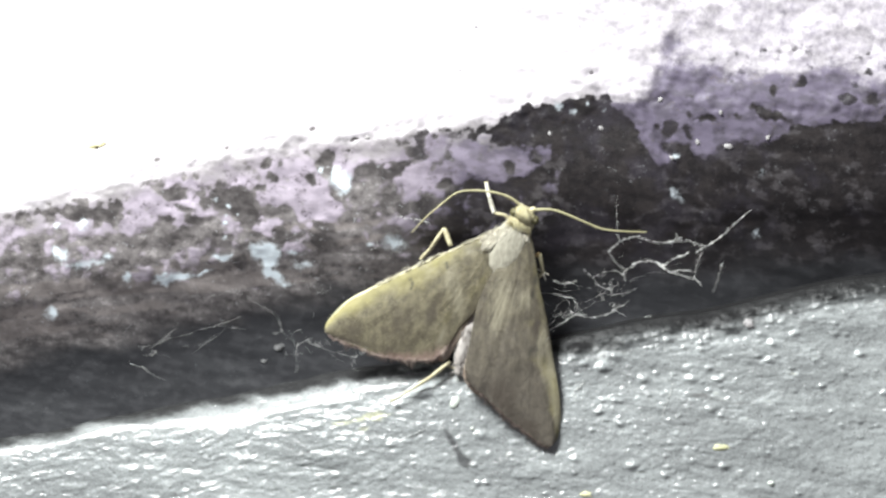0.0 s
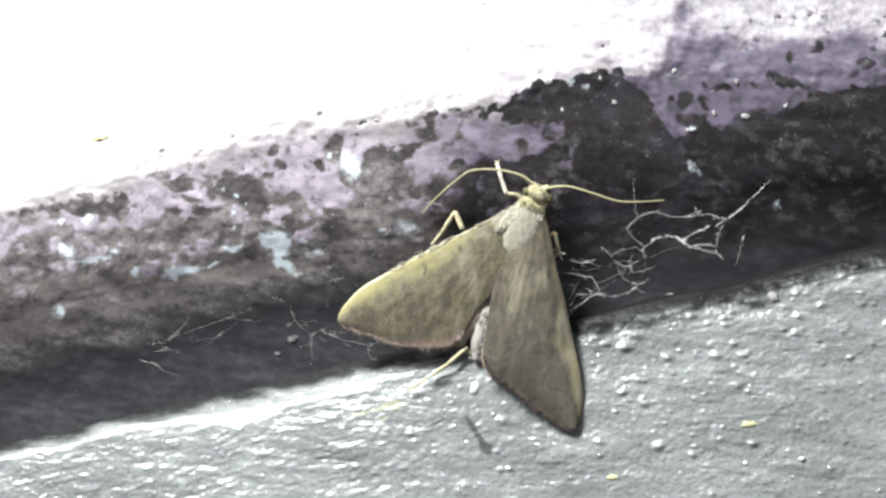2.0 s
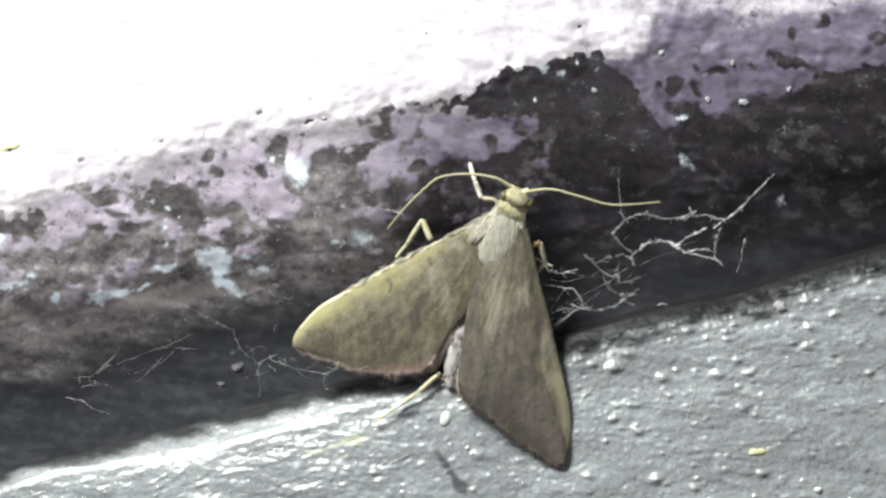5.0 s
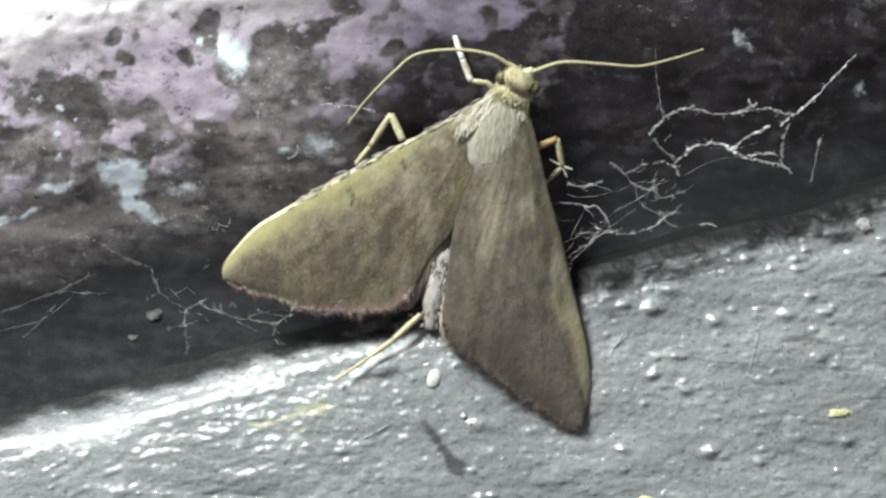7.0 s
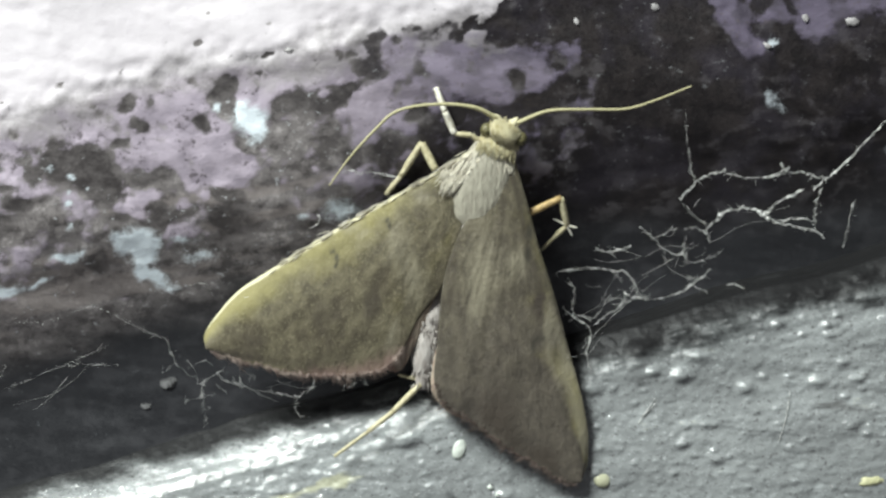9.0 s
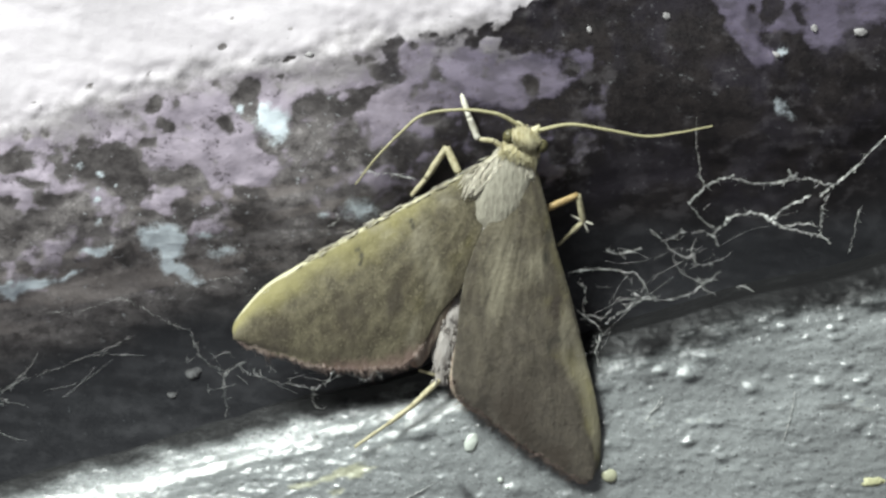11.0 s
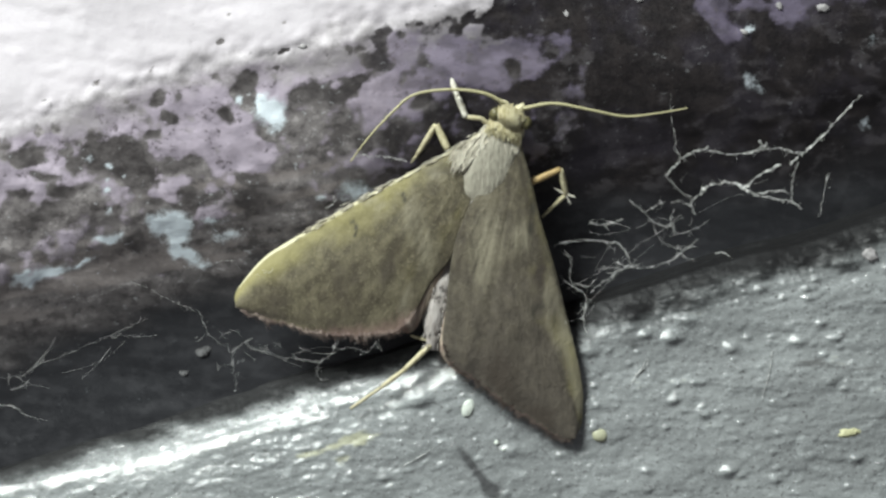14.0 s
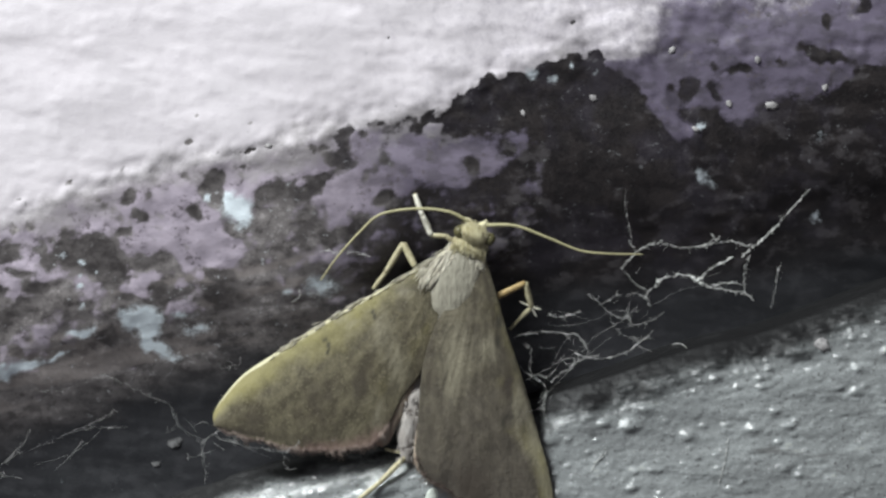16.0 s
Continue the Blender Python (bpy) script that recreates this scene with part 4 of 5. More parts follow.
    strand(web, [5.43, -2.34, 5.63, -2.26, 6.12, -2.26], 0.9, 0.0114)
    strand(web, [8.41, -1.50, 8.11, -1.66, 8.50, -1.94, 8.80, -2.06], 0.9, 0.0094)
    strand(web, [7.31, -0.61, 7.61, -1.31, 8.41, -1.70], 0.9, 0.0073)
    threads(web, [5.0, -0.6, 6.3, -1.2, 7.4, -0.3, 8.4, 1.2, 9.8, 0.8, 11.5, 0.6, 5.0, -2.6, 6.5, -2.0, 8.2, -1.6, 4.6, -3.8], 0.5, 9, 0.5, 4)
    threads(web, [4.8, -1.5, 5.5, -2.5, 5.0, -3.5, 6.3, -2.0, 4.6, -2.9, 7.0, -1.0, 8.5, -0.7, 6.5, 0.1], 0.6, 9, 0.35, 6)
    web = tagged(new("cobweb"), "thin dusty cobweb threads hanging in the dark gap", "cobweb")
    strand(web, [-15.69, -5.85, -14.81, -5.65, -14.33, -5.24, -13.92, -4.81, -13.72, -4.37], 1.25, 0.0081)
    strand(web, [-14.81, -5.65, -14.21, -5.32, -12.99, -4.86, -11.77, -4.34, -10.49, -3.77], 1.25, 0.0049)
    strand(web, [-11.77, -4.38, -10.16, -4.41], 1.25, 0.0043)
    strand(web, [-16.00, -6.65, -15.71, -6.75, -15.17, -6.84, -14.90, -7.06, -14.17, -7.31], 1.25, 0.0122)
    strand(web, [-15.16, -6.24, -14.76, -5.97, -14.96, -5.91], 1.25, 0.0065)
    strand(web, [-10.94, -2.45, -10.35, -2.74, -9.41, -3.23, -8.63, -3.56, -8.50, -3.90, -8.11, -4.52, -7.45, -4.88], 0.8, 0.0059)
    strand(web, [-10.94, -2.45, -12.21, -2.97, -13.36, -3.03], 0.8, 0.0032)
    strand(web, [-7.49, -4.91, -7.48, -5.43, -7.41, -5.97, -7.44, -6.42], 1.25, 0.0065)
    strand(web, [-7.49, -5.01, -7.09, -4.70, -6.75, -4.52], 1.25, 0.0081)
    strand(web, [-6.83, -4.82, -6.36, -4.98, -5.70, -5.17, -5.03, -5.28, -4.44, -5.35, -4.04, -5.10, -3.76, -4.63, -3.56, -4.63], 0.55, 0.0108)
    strand(web, [-4.44, -5.35, -4.50, -5.76, -4.31, -6.02], 0.55, 0.0070)
    strand(web, [-4.04, -5.10, -3.29, -4.87, -2.76, -5.08, -2.44, -4.73, -2.23, -5.05], 0.55, 0.0076)
    strand(web, [-8.04, -5.54, -7.50, -5.43, -7.10, -5.30], 1.25, 0.0054)
    strand(web, [-6.50, -4.88, -6.22, -4.98, -6.28, -4.77], 0.55, 0.0092)
    strand(web, [-5.96, -4.67, -5.75, -4.83], 0.55, 0.0059)
    threads(web, [-7.2, -5.1, -5.5, -5.0, -4.0, -5.2, -7.0, -4.6, -8.2, -4.4], 1.0, 9, 0.35, 8)
    threads(web, [-15.5, -5.9, -14.5, -5.5, -13.5, -4.6, -11.5, -4.4, -15.0, -6.8], 1.0, 5, 0.4, 9)
    threads(web, [-8.0, -1.9, -6.8, -1.7, -7.4, -2.4, -6.2, -2.1, -7.0, -3.2], 0.7, 6, 0.3, 12)
    web = tagged(new("cobweb"), "short dusty silk wisp on the lilac paint", "cobweb")
    strand(web, [-3.04, 1.76, -2.80, 1.81, -2.51, 1.71, -2.26, 1.77, -1.64, 1.66, -1.21, 1.57], -0.2, 0.0203)
    strand(web, [-3.74, 0.44, -3.84, 0.12, -4.10, -0.04], -0.2, 0.0162)


build_cobwebs()


# ---- the moth; its space has the middle of the back at 0, 0, 0 and the head up ----
def wing(name, lead, trail, tip_depth, lift, ash, spots, light, murk, parent, label, corner):
    """light, murk: pale and dark clouds on the wing, as x, z, width, height."""
    n, m = 90, 44
    a, b = spline(lead, n), spline(trail, n)
    verts, fields = [], dict(costa=[], rosy=[], dusk=[], spot=[], ash=[], gold=[], vein=[], pale=[])
    for layer in (0, 1):
        for i in range(n):
            v = i / (n - 1)
            for j in range(m):
                u = j / (m - 1)
                x, z = a[i] * (1 - u) + b[i] * u
                tear = u ** 10 * min(1.0, max(0.0, (v - corner + 0.06) * 12)) * min(1.0, (1 - v) * 8) * (0.10 * noise.noise(Vector((i * 0.9, tip_depth * 7, 0.3))) + 0.06 * noise.noise(Vector((i * 2.3, tip_depth * 5, 4.3))))
                away = Vector((b[i][0] - a[i][0], b[i][1] - a[i][1]))
                x, z = x + tear * away.x / max(away.length, 0.3), z + tear * away.y / max(away.length, 0.3)
                y = lift + tip_depth * v ** 1.4 - 0.30 * math.sin(math.pi * u) ** 0.8 * (1 - 0.55 * v) * min(1, 2.2 * v) + 0.22 * (1 - u) ** 6
                fan = math.atan2(z - a[0][1], x - a[0][0])
                y += 0.03 * noise.noise(Vector((fan * 16, 0.0, 1.0))) * min(1, 4 * v) * min(1, 5 * (1 - v)) + 0.06 * noise.noise(Vector((x * 0.6, z * 0.6, 3.0)))
                verts.append((x, y + 0.05 * layer, z))
                fields["costa"].append(max(0.0, 1 - u / (0.034 + 0.03 * v ** 2)) * (0.75 + 0.45 * v) * (1.15 - 1.1 * max(0, v - 0.88) / 0.12) * (1 - 0.85 * ash))
                fields["ash"].append(ash * (0.45 + 0.85 * min(1.0, v / 0.6)) + 0.12 * u)
                run = math.hypot(z - a[0][1], x - a[0][0])
                fields["vein"].append(noise.noise(Vector((fan * 22, run * 0.35, 2.0 + 0.6 * ash))) + 0.6 * noise.noise(Vector((fan * 60, run * 0.7, 5.0))))
                fields["gold"].append((max(0.0, 1 - u / 0.42) * (0.38 + 0.8 * v) + 0.25 * max(0.0, 1 - abs(u - 0.75) / 0.2) * (v < 0.5)) * (1 - 0.75 * ash) + (0.42 * max(0.0, 1 - u / 0.26) ** 0.6 * (0.55 < v < 0.93) * min(1, (v - 0.55) * 6) if ash else 0.0))
                cloud = lambda marks: sum(math.exp(-((x - p) / w) ** 2 - ((z - q) / h) ** 2) for p, q, w, h in marks)
                fields["pale"].append((0.75 * cloud(light) + (1.1 * max(0.0, 1 - u / 0.22) ** 0.5 * min(1, max(0, (v - 0.45) * 5)) * min(1, max(0, (0.95 - v) * 20)) if ash else 0.0)) * (0.75 + 0.5 * noise.noise(Vector((fan * 30, run * 0.6, 9.0)))))
                rear = max(0.0, (u - 0.78) / 0.22) * (1 if v > corner else max(0.0, 1 - (corner - v) * 8))
                fields["rosy"].append(rear * (0.4 if ash else 0.95 * min(1.0, max(0.0, (0.86 - v) * 5))))
                fields["dusk"].append(0.6 * cloud(murk) + (0.75 if ash else 0.7 + 0.6 * max(0.0, (v - 0.72) / 0.28)) * max(0.0, (u - 0.60) / 0.40) * max(0.0, min(1.0, (0.97 - u) * 10)) * min(1.0, max(0.0, (v - corner + 0.1) * 4)) + 0.28 * max(0.0, 1 - v / 0.25) * (0.5 + noise.noise(Vector((x * 1.2, z * 1.2, 8.0)))) + 0.75 * max(0.0, (v - 0.94) / 0.06) * min(1, 3 * u)
                                      + (0.55 * math.exp(-((u - 0.09) / 0.05) ** 2) * (v < 0.42) + 0.3 * math.exp(-((u - 0.13) / 0.03) ** 2) * (v > 0.4) if ash else 0.0))
                fields["spot"].append(max(math.exp(-((x - p) / w) ** 2 - ((z - q) / h) ** 2) for p, q, w, h in spots))
    grid = n * m
    faces = []
    for i in range(n - 1):
        for j in range(m - 1):
            k = i * m + j
            faces.append((k, k + 1, k + m + 1, k + m))
            faces.append((grid + k, grid + k + m, grid + k + m + 1, grid + k + 1))
    loop = [j for j in range(m)] + [i * m + m - 1 for i in range(1, n)] + [(n - 1) * m + j for j in range(m - 2, -1, -1)] + [i * m for i in range(n - 2, 0, -1)]
    for p, q in zip(loop, loop[1:] + loop[:1]):
        faces.append((p, grid + p, grid + q, q))
    ob = link(name, verts, faces, WING, parent, label, fields=fields)
    # hairs along the outer edge
    rng = random.Random(len(name) + int(abs(tip_depth) * 10))
    hairs = []
    for i in range(int(n * corner) - 4, n - 2):
        for _ in range(5 if ash else 8):
            j = i * m + m - 1
            p = Vector(verts[j])
            out = (Vector(verts[j]) - Vector(verts[j - 3])).normalized()
            out = (out + Vector((rng.uniform(-0.55, 0.55), rng.uniform(-0.2, 0.3), rng.uniform(-0.55, 0.55)))).normalized()
            tuft = max(0.0, noise.noise(Vector((i * 0.62, tip_depth * 9, 0.5))) + 0.15)
            long = 0.04 + (0.34 if ash else 0.48) * tuft + rng.uniform(0, 0.08)
            p = p + Vector((rng.uniform(-0.06, 0.06), -0.02, rng.uniform(-0.06, 0.06)))
            hairs.append(tube([tuple(p - 0.14 * out), tuple(p + 0.5 * long * out), tuple(p + long * out + Vector((0, 0.03, 0)))], [0.009, 0.008, 0.003], 3, 4))
    if not ash:
        scales = []
        for _ in range(85):
            k = int(rng.uniform(3, 0.66 * n)) * m
            p, along = Vector(verts[k]), (Vector(verts[k + 4 * m]) - Vector(verts[k])).normalized()
            p = p + Vector((rng.uniform(-0.05, 0.05), rng.uniform(-0.10, 0.0), rng.uniform(-0.10, 0.07)))
            d = along + Vector((rng.uniform(-0.2, 0.2), rng.uniform(-0.1, 0.06), rng.uniform(-0.2, 0.2)))
            long = rng.uniform(0.2, 0.5)
            scales.append(tube([tuple(p), tuple(p + 0.5 * long * d + Vector((0, -0.015, 0))), tuple(p + long * d)], [0.008, 0.017, 0.005], 5, 5))
        v, f = merged(*scales)
        link("edge_scale", v, f, TUFT, ob, "pale loose scales on the front edge", kind="stuff")
    v, f = merged(*hairs)
    link("fringe", v, f, FRINGE_BROWN if ash else FRINGE, ob, "frayed brown wing fringe" if ash else "frayed pinkish wing fringe", kind="stuff")
    return ob


def leg(parent, joints, radii, materials, label):
    """joints: x, y, z from the body to the foot."""
    for k, (p, q) in enumerate(zip(joints[:-1], joints[1:])):
        mid = [(p[i] + q[i]) / 2 for i in range(3)]
        r = radii[k]
        v, f = tube([p, mid, q], [r * 0.92, r * 1.05, r * 0.85], 8, 10, 0.05, k)
        name = ("femur", "tibia", "tarsus", "claw")[min(k, 3)]
        if k == 0:
            top = link("leg", v, f, materials[0], parent, label)
        else:
            link(name, v, f, materials[min(k, len(materials) - 1)], top)
    return top


def build_moth():
    moth = tagged(new("moth"), "olive-brown moth with half-spread wings and long antennae resting on the wall", "moth")
    wing("forewing", [(0.25, 2.45), (-0.82, 1.73), (-2.52, 0.73), (-4.0, -0.12), (-5.34, -0.96), (-6.08, -1.44), (-7.13, -2.15), (-7.85, -2.97), (-8.2, -3.55), (-8.16, -3.95)],
         [(-0.1, 0.3), (-0.45, -0.95), (-0.85, -2.1), (-1.5, -3.0), (-1.93, -3.89), (-2.35, -4.48), (-2.8, -4.70), (-3.95, -4.84), (-5.31, -4.8), (-6.66, -4.48), (-7.6, -4.22), (-8.16, -3.95)],
         0.3, 0.06, 0.0, [(-4.2, -0.85, 0.10, 0.10), (-4.05, -1.05, 0.08, 0.16), (-4.08, -1.3, 0.10, 0.08), (-2.5, 0.15, 0.12, 0.08), (-2.42, 0.0, 0.07, 0.16)],
         [(-2.15, -0.6, 0.5, 0.9), (-1.6, -1.9, 0.5, 0.9), (-1.4, 0.9, 0.35, 0.3), (-3.4, -0.2, 0.5, 0.3), (-2.3, -3.6, 0.3, 0.9)], [(-4.4, -2.8, 1.2, 1.1), (-1.5, 0.35, 0.7, 0.4), (-6.9, -3.6, 0.8, 0.4), (-2.9, -2.4, 0.4, 1.0)], moth, "olive-brown forewing with yellow front edge", 0.46)
    right = wing("forewing", [(1.45, 2.1), (1.88, 0.71), (2.2, -0.49), (2.45, -1.25), (2.84, -2.45), (3.26, -3.97), (3.66, -5.34), (3.88, -6.42), (3.92, -7.2), (3.88, -7.7), (3.68, -8.1)],
         [(-0.2, -0.1), (-0.6, -1.2), (-0.78, -2.05), (-0.9, -3.57), (-1.0, -4.9), (-0.69, -5.66), (0.15, -6.2), (0.92, -6.87), (1.99, -7.5), (2.85, -8.02), (3.35, -8.25), (3.68, -8.1)],
         -0.15, -0.06, 0.75, [(2.3, -3.55, 0.30, 0.09), (2.08, -3.75, 0.08, 0.28), (1.9, -0.9, 0.12, 0.3), (1.95, -0.2, 0.12, 0.3)],
         # the narrow dark cloud by the inner edge is a shadow line in the colour
         [(0.5, -0.9, 0.7, 1.2), (0.3, -2.2, 0.5, 0.9), (1.6, -1.2, 0.4, 0.6), (2.6, -3.0, 0.25, 0.7)], [(1.2, -5.6, 0.9, 1.2), (2.2, -2.6, 0.3, 0.6), (-0.55, -2.4, 0.16, 1.0), (2.7, -7.2, 0.7, 0.5), (1.2, -2.5, 0.4, 0.3)], moth, "grey-brown forewing with a yellow front edge", 0.5)
    # hindwings, mostly covered
    for name, pts in (("hindwing", [(-0.3, -0.3), (-1.0, -1.2), (-2.2, -4.0), (-2.4, -4.6), (-2.0, -4.6), (-1.5, -3.6), (-0.8, -1.8)]),
                      ("hindwing", [(0.3, -0.6), (1.1, -2.2), (1.2, -5.0), (0.2, -6.2), (-0.9, -5.6), (-1.05, -4.6), (-0.5, -2.2)])):
        ring = spline(pts + pts[:1], 48)[:-1]
        c = ring.mean(0)
        verts = [(c[0], 0.16, c[1])] + [(p[0], 0.24 + 0.03 * math.sin(k * 1.9), p[1]) for k, p in enumerate(ring)]
        verts += [(v[0], v[1] + 0.05, v[2]) for v in verts]
        k = len(ring)
        faces = [(0, 1 + i, 1 + (i + 1) % k) for i in range(k)] + [(k + 1, k + 2 + (i + 1) % k, k + 2 + i) for i in range(k)]
        faces += [(1 + i, k + 2 + i, k + 2 + (i + 1) % k, 1 + (i + 1) % k) for i in range(k)]
        link(name, verts, faces, HIND, moth, "pale rosy hindwing under the forewing")
    # body
    verts, faces = tube([(0.1, 0.75, 0.3), (-0.6, 1.0, -1.6), (-1.08, 0.76, -3.1), (-1.30, 0.58, -4.3), (-1.34, 0.55, -5.3)], [0.72, 0.7, 0.62, 0.56, 0.44, 0.16], 18, 60)
    verts = [(x + 0.008 * math.sin(z * 9), y + 0.012 * math.sin(z * 9) + 0.05 * noise.noise(Vector((x * 2, z * 2, 0))), z) for x, y, z in verts]
    link("abdomen", verts, faces, ABDOMEN, moth, "pale grey abdomen with faint rings")
    rng = random.Random(31)
    down = []
    for _ in range(90):
        q, side = rng.uniform(0, 1), rng.uniform(-1, 1)
        p = Vector((-1.05 - 0.3 * q + 0.5 * side * (1 - 0.35 * q), 0.62 - 0.52 * (1 - 0.35 * q) * math.sqrt(1 - 0.8 * side * side), -2.8 - 2.3 * q))
        d = Vector((0.35 * side + rng.uniform(-0.25, 0.25), rng.uniform(-0.12, 0.1), -0.8)).normalized()
        long = rng.uniform(0.12, 0.32)
        down.append(tube([tuple(p), tuple(p + 0.5 * long * d), tuple(p + long * d)], [0.02, 0.024, 0.005], 4, 4))
    v, f = merged(*down)
    link("abdomen_fuzz", v, f, ABDOMEN, moth, "loose pale scales on the abdomen", kind="stuff")
    v, f = lump((0.48, 0.15, 1.30), (0.86, 0.29, 1.66), 18, 3, 0.10, 22, 30)
    link("thorax", v, f, THORAX, moth, "pale furry thorax")
    rng = random.Random(12)
    tufts = []
    for _ in range(300):
        t, a = rng.uniform(0.42, 1.0), rng.uniform(-1.35, 1.35)
        w = math.sqrt(max(0.05, 1 - (t * 0.93) ** 2))
        lx, ly, lz = 0.85 * w * math.sin(a), -0.30 * w * math.cos(a), 1.66 * t
        c, s = math.cos(radians(18)), math.sin(radians(18))
        p = Vector((0.48 + c * lx + s * lz, 0.15 + ly, 1.30 - s * lx + c * lz))
        d = Vector((-0.30 + 0.35 * math.sin(a) + rng.uniform(-0.15, 0.15), 0.02 * math.cos(a), -0.85 + rng.uniform(-0.15, 0.15))).normalized()
        long = rng.uniform(0.2, 0.4)
        p.y += 0.03
        tufts.append(tube([tuple(p), tuple(p + 0.5 * long * d + Vector((0, -0.02, 0))), tuple(p + long * d)], [0.014, 0.018, 0.004], 4, 4))
    for _ in range(320):
        q = rng.random()
        p = Vector((0.35 - 0.95 * q + rng.uniform(-0.2, 0.2), -0.05 + rng.uniform(-0.04, 0.06), 2.25 - 0.75 * q + rng.uniform(-0.3, 0.2)))
        d = Vector((-0.45, 0.05, -0.8)) + Vector((rng.uniform(-0.2, 0.2), 0, rng.uniform(-0.2, 0.2)))
        d.normalize()
        long = rng.uniform(0.3, 0.6)
        tufts.append(tube([tuple(p), tuple(p + 0.5 * long * d + Vector((0, -0.03, 0))), tuple(p + long * d)], [0.015, 0.022, 0.004], 4, 4))
    v, f = merged(*tufts)
    link("scale_tuft", v, f, TUFT, moth, "pale scale hairs on the back", kind="stuff")
    v, f = lump((0.92, 0.14, 2.50), (0.56, 0.36, 0.28), 18, 8, 0.15, 12, 20)
    link("collar", v, f, HEAD, moth, "yellowish brown collar")
    v, f = lump((1.06, -0.05, 2.94), (0.46, 0.38, 0.30), 18, 5, 0.15, 14, 20)
    link("head", v, f, HEAD, moth, "yellowish furry head")
    hairs = []
    for _ in range(700):
        a, b = rng.uniform(0, 2 * math.pi), rng.uniform(0.15, 1.0)
        p = Vector((1.06 + 0.46 * b * math.cos(a), -0.05 - 0.40 * math.sqrt(1 - 0.9 * b * b), 2.86 + 0.34 * b * math.sin(a) - 0.3 * (math.cos(a) * b * 0.4)))
        d = Vector((0.35 + 0.2 * math.cos(a) + rng.uniform(-0.2, 0.2), rng.uniform(-0.12, 0.05), 0.9 + rng.uniform(-0.25, 0.25))).normalized()
        long = rng.uniform(0.12, 0.26)
        hairs.append(tube([tuple(p - 0.06 * d), tuple(p + 0.5 * long * d), tuple(p + long * d)], [0.010, 0.012, 0.003], 4, 4))
    for _ in range(420):
        a, b = rng.uniform(-1, 1), rng.uniform(-1, 1)
        p = Vector((0.94 + 0.56 * a + 0.1 * b, -0.36 * math.sqrt(1 - 0.75 * a * a) * (1 - 0.3 * b * b) + 0.14, 2.54 - 0.18 * a + 0.26 * b))
        d = Vector((-0.3 + 0.3 * a + rng.uniform(-0.2, 0.2), rng.uniform(-0.1, 0.06), -0.9)).normalized()
        long = rng.uniform(0.14, 0.32)
        hairs.append(tube([tuple(p), tuple(p + 0.5 * long * d), tuple(p + long * d)], [0.012, 0.015, 0.003], 4, 4))
    v, f = merged(*hairs)
    link("head_hair", v, f, HEAD, moth, "short straw-yellow hairs on the head", kind="stuff")
    for x, z in ((0.56, 2.98), (1.62, 2.70)):
        v, f = lump((x, -0.06, z), (0.20, 0.22, 0.23), 18, 6, 0.02, 14, 20)
        link("eye", v, f, EYE, moth, "dark olive compound eye")
    for x, z, q in ((0.95, 3.3, -0.1), (1.3, 3.2, 0.15)):
        v, f = tube([(x, 0.0, z - 0.1), (x + q, 0.05, z + 0.05), (x + q * 1.4, 0.15, z + 0.12)], [0.14, 0.13, 0.06], 8, 8, 0.1)
        link("palp", v, f, HEAD, moth)
    # legs
    hind = leg(moth, [(-1.4, 0.40, -5.1), (-2.28, 0.32, -5.98), (-3.03, 0.28, -6.58), (-4.12, 0.30, -7.4)], [0.10, 0.085, 0.055], [LEG], "pale straw-coloured hind leg")
    leg(moth, [(-1.5, 0.5, -4.95), (-1.8, 0.55, -4.9), (-2.1, 0.6, -4.83)], [0.06, 0.045], [LEG], "pale straw-coloured hind leg tip")
    middle = leg(moth, [(-1.0, 0.4, 1.7), (-1.42, 0.5, 2.52), (-2.05, 0.8, 1.45), (-2.5, 1.0, 0.85)], [0.13, 0.11, 0.09], [LEG], "straw-coloured middle leg, bent")
    leg(moth, [(0.35, 0.2, 2.6), (0.1, 0.1, 2.8), (-0.42, 0.15, 2.83), (-0.72, 0.2, 3.5), (-1.0, 0.35, 4.25)], [0.09, 0.085, 0.11, 0.10], [LEG, LEG, LEG_WHITE], "whitish fore leg held forward")
    v, f = merged(tube([(-1.0, 0.45, 4.25), (-1.12, 0.5, 4.38), (-1.25, 0.55, 4.42)], [0.05, 0.035, 0.015], 6, 6), tube([(-1.0, 0.45, 4.25), (-0.9, 0.5, 4.45), (-0.82, 0.55, 4.6)], [0.05, 0.035, 0.015], 6, 6))
    link("claw", v, f, LEG, moth, "pale claws of the fore leg")
    other = leg(moth, [(1.6, 0.5, 0.5), (2.88, 0.6, 1.1), (3.12, 0.9, 0.2), (2.75, 1.1, -0.2), (2.35, 1.3, -0.65)], [0.12, 0.11, 0.085, 0.06], [LEG_ORANGE, LEG], "orange-tinged middle leg, bent")
    for tip in ((2.68, 0.85, 0.42), (3.45, 0.85, 0.12), (3.3, 0.95, -0.15)):
        v, f = tube([(3.1, 0.88, 0.22), tuple((a + b) / 2 for a, b in zip((3.1, 0.88, 0.22), tip)), tip], [0.05, 0.04, 0.02], 6, 8, 0.2, 3)
        link("spur", v, f, LEG_WHITE, other, "pale spur on the shin")
    # antennae, each turning at its root
    feelers = []
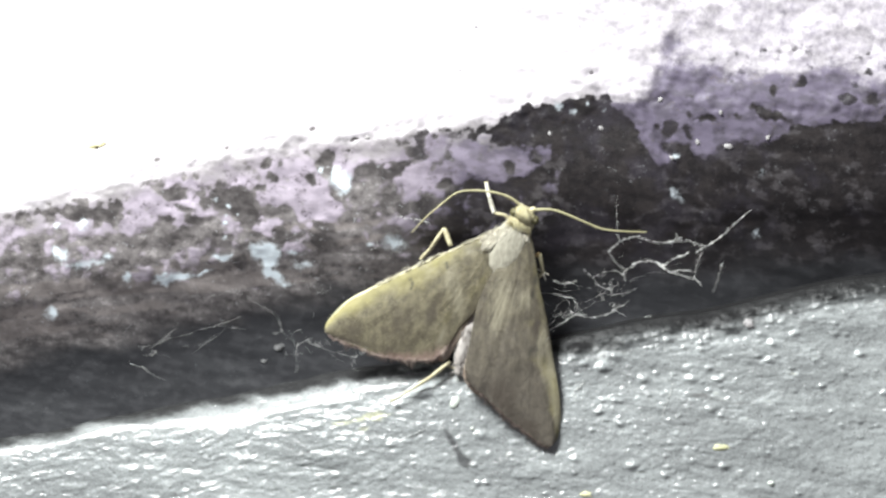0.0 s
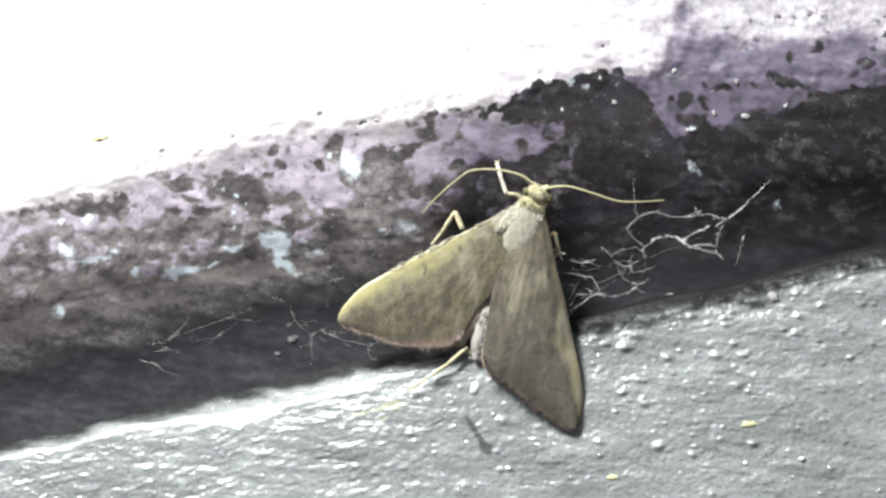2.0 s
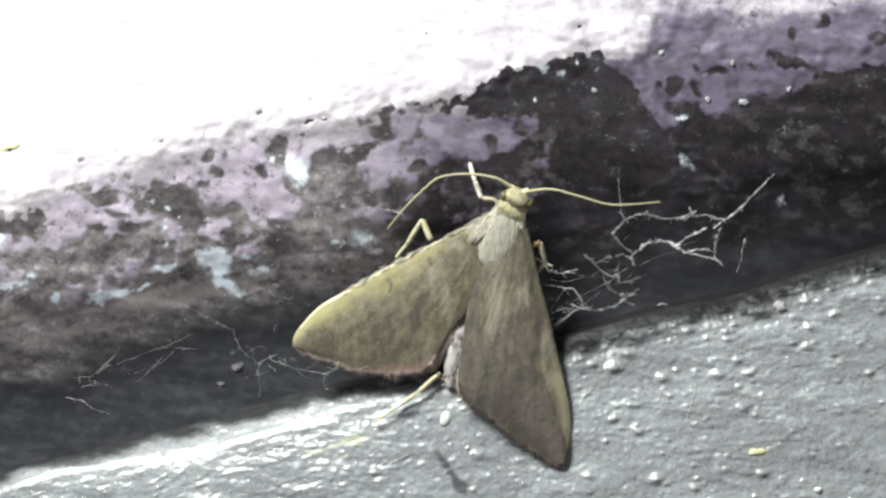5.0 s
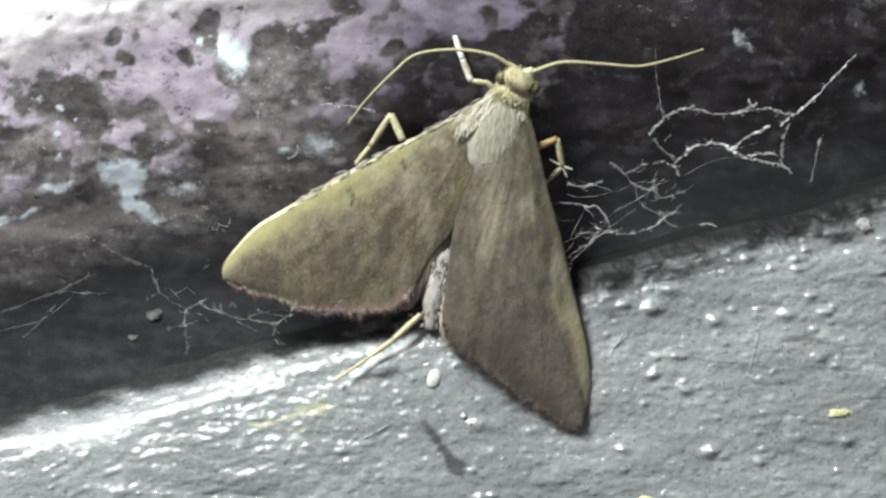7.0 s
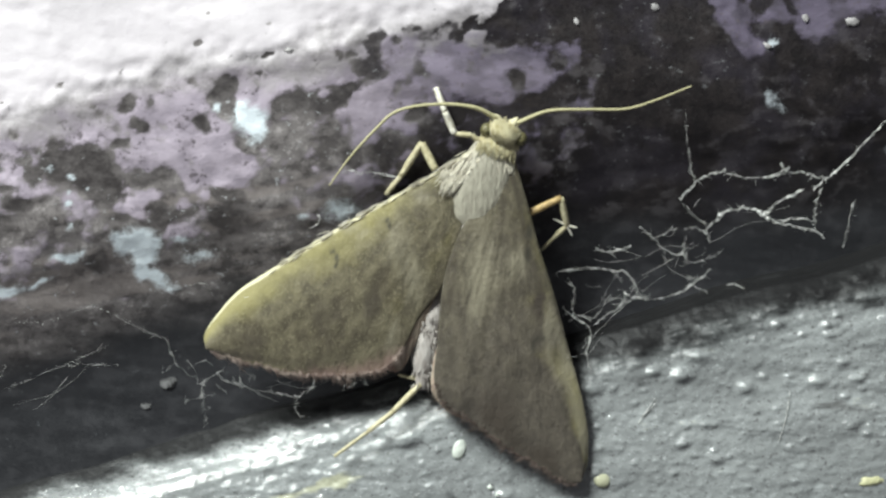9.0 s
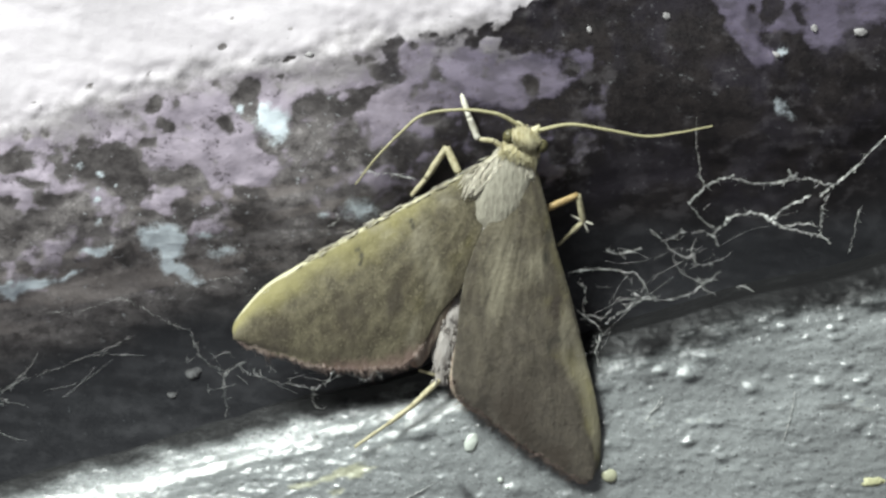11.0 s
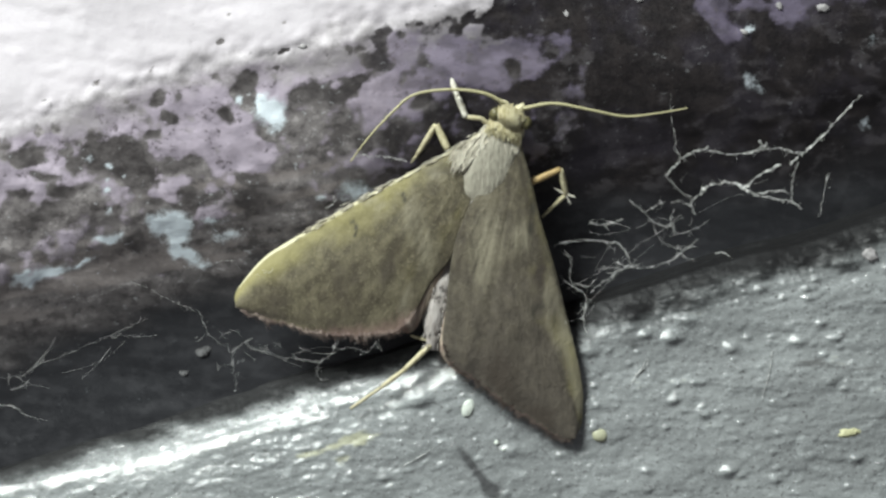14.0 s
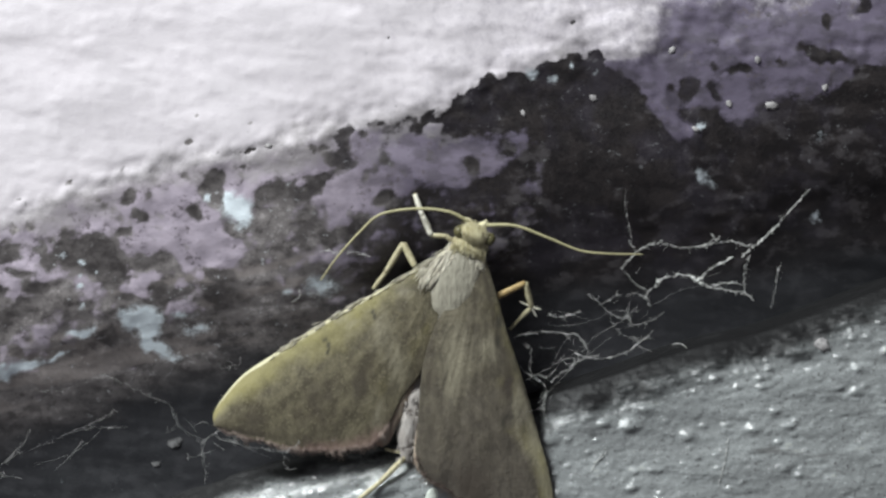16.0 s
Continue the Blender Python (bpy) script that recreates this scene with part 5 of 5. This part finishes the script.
    for root, pts in (((0.85, -0.15, 3.35), [(0, 0, 0), (-0.7, -0.1, 0.33), (-1.85, -0.1, 0.42), (-3.05, 0, 0.2), (-3.75, 0.1, -0.4), (-4.55, 0.2, -1.3), (-5.15, 0.3, -2.15)]),
                      ((1.5, -0.15, 3.2), [(0, 0, 0), (1.0, -0.1, 0.28), (2.25, -0.1, 0.2), (3.4, 0, 0.1), (4.4, 0.1, 0.28), (5.55, 0.2, 0.6)])):
        v, f = tube(pts, [0.068, 0.052, 0.046, 0.043, 0.039, 0.030, 0.022], 8, 90, 0.0)
        for k in range(0, 90, 2):
            centre = sum((Vector(v[k * 8 + a]) for a in range(8)), Vector()) / 8
            for a in range(8):
                v[k * 8 + a] = tuple(centre + (Vector(v[k * 8 + a]) - centre) * 1.22)
        ob = link("antenna", v, f, ANTENNA, moth, "long thin yellowish antenna")
        ob.location = [c * MM for c in root]
        feelers.append((ob, root))
    return moth, feelers, right, (hind, middle, other)


MOTH, FEELERS, WING_RIGHT, LEGS = build_moth()
MOTH.scale = (1.012, 1.012, 1.012)


def motions():
    walk(MOTH, [
        (0, pose(0.00228, -0.00028, -0.00055, 7, 1.35, 0)),
        (0.5, pose(0.00229, -0.00031, -0.00054, 7, 1.27, 0)),
        (1, pose(0.00231, -0.00028, -0.00055, 7, 1.10, 0)),
        (1.5, pose(0.00242, -0.00028, -0.00049, 7, 1.25, 0)),
        (2, pose(0.00221, -0.00031, -0.00057, 7, 1.04, 0)),
        (2.5, pose(0.00222, -0.00034, -0.00055, 7, 0.87, 0)),
        (3, pose(0.00238, -0.00031, -0.00066, 7, 0.79, 0)),
        (3.2, pose(0.00238, -0.00030, -0.00059, 7, 0.33, 0)),
        (5.3, pose(0.00245, -0.00022, -0.00059, 7, 1.87, 0)),
        (5.5, pose(0.00243, -0.00021, -0.00057, 7, 1.80, 0)),
        (6, pose(0.00232, -0.00022, -0.00050, 7, 1.85, 0)),
        (6.5, pose(0.00225, -0.00020, -0.00047, 7, 1.98, 0)),
        (7, pose(0.00218, -0.00022, -0.00030, 7, 1.99, 0)),
        (7.5, pose(0.00163, -0.00027, 0.00045, 7, -1.93, 0)),
        (7.8, pose(0.00140, -0.00032, 0.00085, 7, -1.00, 0)),
        (8, pose(-0.00105, -0.00205, 0.00208, 7, 23.88, 0)),
        (8.1, pose(-0.00150, -0.00205, 0.00200, 7, 24.5, 0)),
        (8.2, pose(0.00040, -0.00052, 0.00030, 7, 4.0, 0)),
        (8.3, pose(0.00052, -0.00050, 0.00020, 7, 2.0, 0)),
        (8.5, pose(0.00067, -0.00048, 0.00011, 7, 0.47, 0)),
        (9, pose(0.00090, -0.00041, 0.00009, 7, -0.01, 0)),
        (9.2, pose(0.00090, -0.00049, 0.00011, 7, -0.01, 0)),
        (11.3, pose(0.00117, -0.00030, -0.00002, 7, 0.82, 0)),
        (11.5, pose(0.00115, -0.00033, -0.00010, 7, 0.53, 0)),
        (12, pose(0.00114, -0.00035, -0.00012, 7, 0.40, 0)),
        (12.5, pose(0.00117, -0.00033, -0.00009, 7, -0.10, 0)),
        (13, pose(0.00122, -0.00035, 0.00000, 7, 0.24, 0)),
        (13.5, pose(0.00117, -0.00031, 0.00001, 7, 1.68, 0)),
        (14, pose(0.00111, -0.00029, 0.00016, 7, 2.46, 0)),
        (14.5, pose(0.00122, -0.00026, -0.00004, 7, 1.92, 0)),
        (15, pose(0.00125, -0.00021, -0.00002, 7, 1.86, 0)),
        (15.5, pose(0.00143, -0.00015, -0.00023, 7, 1.51, 0)),
        (16, pose(0.00133, -0.00022, -0.00062, 7, 1.10, 0)),
    ])
    left, right = [f[1] for f in FEELERS]
    walk(FEELERS[0][0], [(t, pose(*(c * MM for c in left), 0, turn, 0)) for t, turn in (
        (0, 2.5), (1.5, 4.4), (5.5, 0.9), (7, 0.8), (7.5, -1.7), (8, -5), (8.5, -4.6), (9, 0), (11.3, 0.5), (14.5, 0), (16, 0.5))])
    walk(FEELERS[1][0], [(t, pose(*(c * MM for c in right), 0, turn, 0)) for t, turn in (
        (0, 11.1), (0.5, 7), (1, 8), (1.5, 11.8), (2, 8.3), (2.5, 9.5), (3, 6.7), (5.3, 8), (5.5, 12), (6, 5.4), (6.5, 7), (7, -4), (7.3, -40), (7.5, -62), (7.8, -50), (8, -22), (8.2, -36), (8.4, -38), (8.5, -25), (9, -6), (9.2, -9.8), (11.3, 3.8), (11.5, 0), (12, 2), (12.5, 0), (13.5, -1), (14, 4.6), (14.5, 9.1), (15, 5.7), (15.5, 9.1), (16, 17))])
    steps = (
        ((0, -0.4, 0.45), (6.5, -0.4, 0.45), (7.4, -0.1, 0.1), (7.7, 0, 0), (16, 0, 0)),
        ((0, -1.4, -0.7), (6.0, -1.5, -0.75), (7.4, -1.57, -1.1), (7.6, -1.6, -1.5), (7.8, -0.9, -0.5), (8.0, 0, 0), (16, 0, 0)),
        ((0, -0.9, 0), (5.5, -0.7, 0), (6.0, -0.55, 0), (7.4, -0.25, 0), (7.6, 0.25, -0.4), (7.9, 0.4, -0.4), (8.4, 0.5, -0.5), (9.0, 0.1, -0.3), (11.5, 0, 0), (16, 0, 0)))
    for part, rows in zip(LEGS, steps):
        walk(part, [(t, pose(x * MM, 0, z * MM)) for t, x, z in rows])
    root, axis = Vector((0.3, 0, 1.0)) * MM, Vector((2.15, 0, -10.4)).normalized()
    walk(WING_RIGHT, [(t, Matrix.Translation(root) @ Matrix.Rotation(radians(turn), 4, axis) @ Matrix.Translation(-root)) for t, turn in (
        (0, 0), (7.75, 0), (7.8, 2), (7.9, 8), (8.0, 13), (8.1, 8), (8.2, 3), (8.3, 0), (16, 0))])


motions()
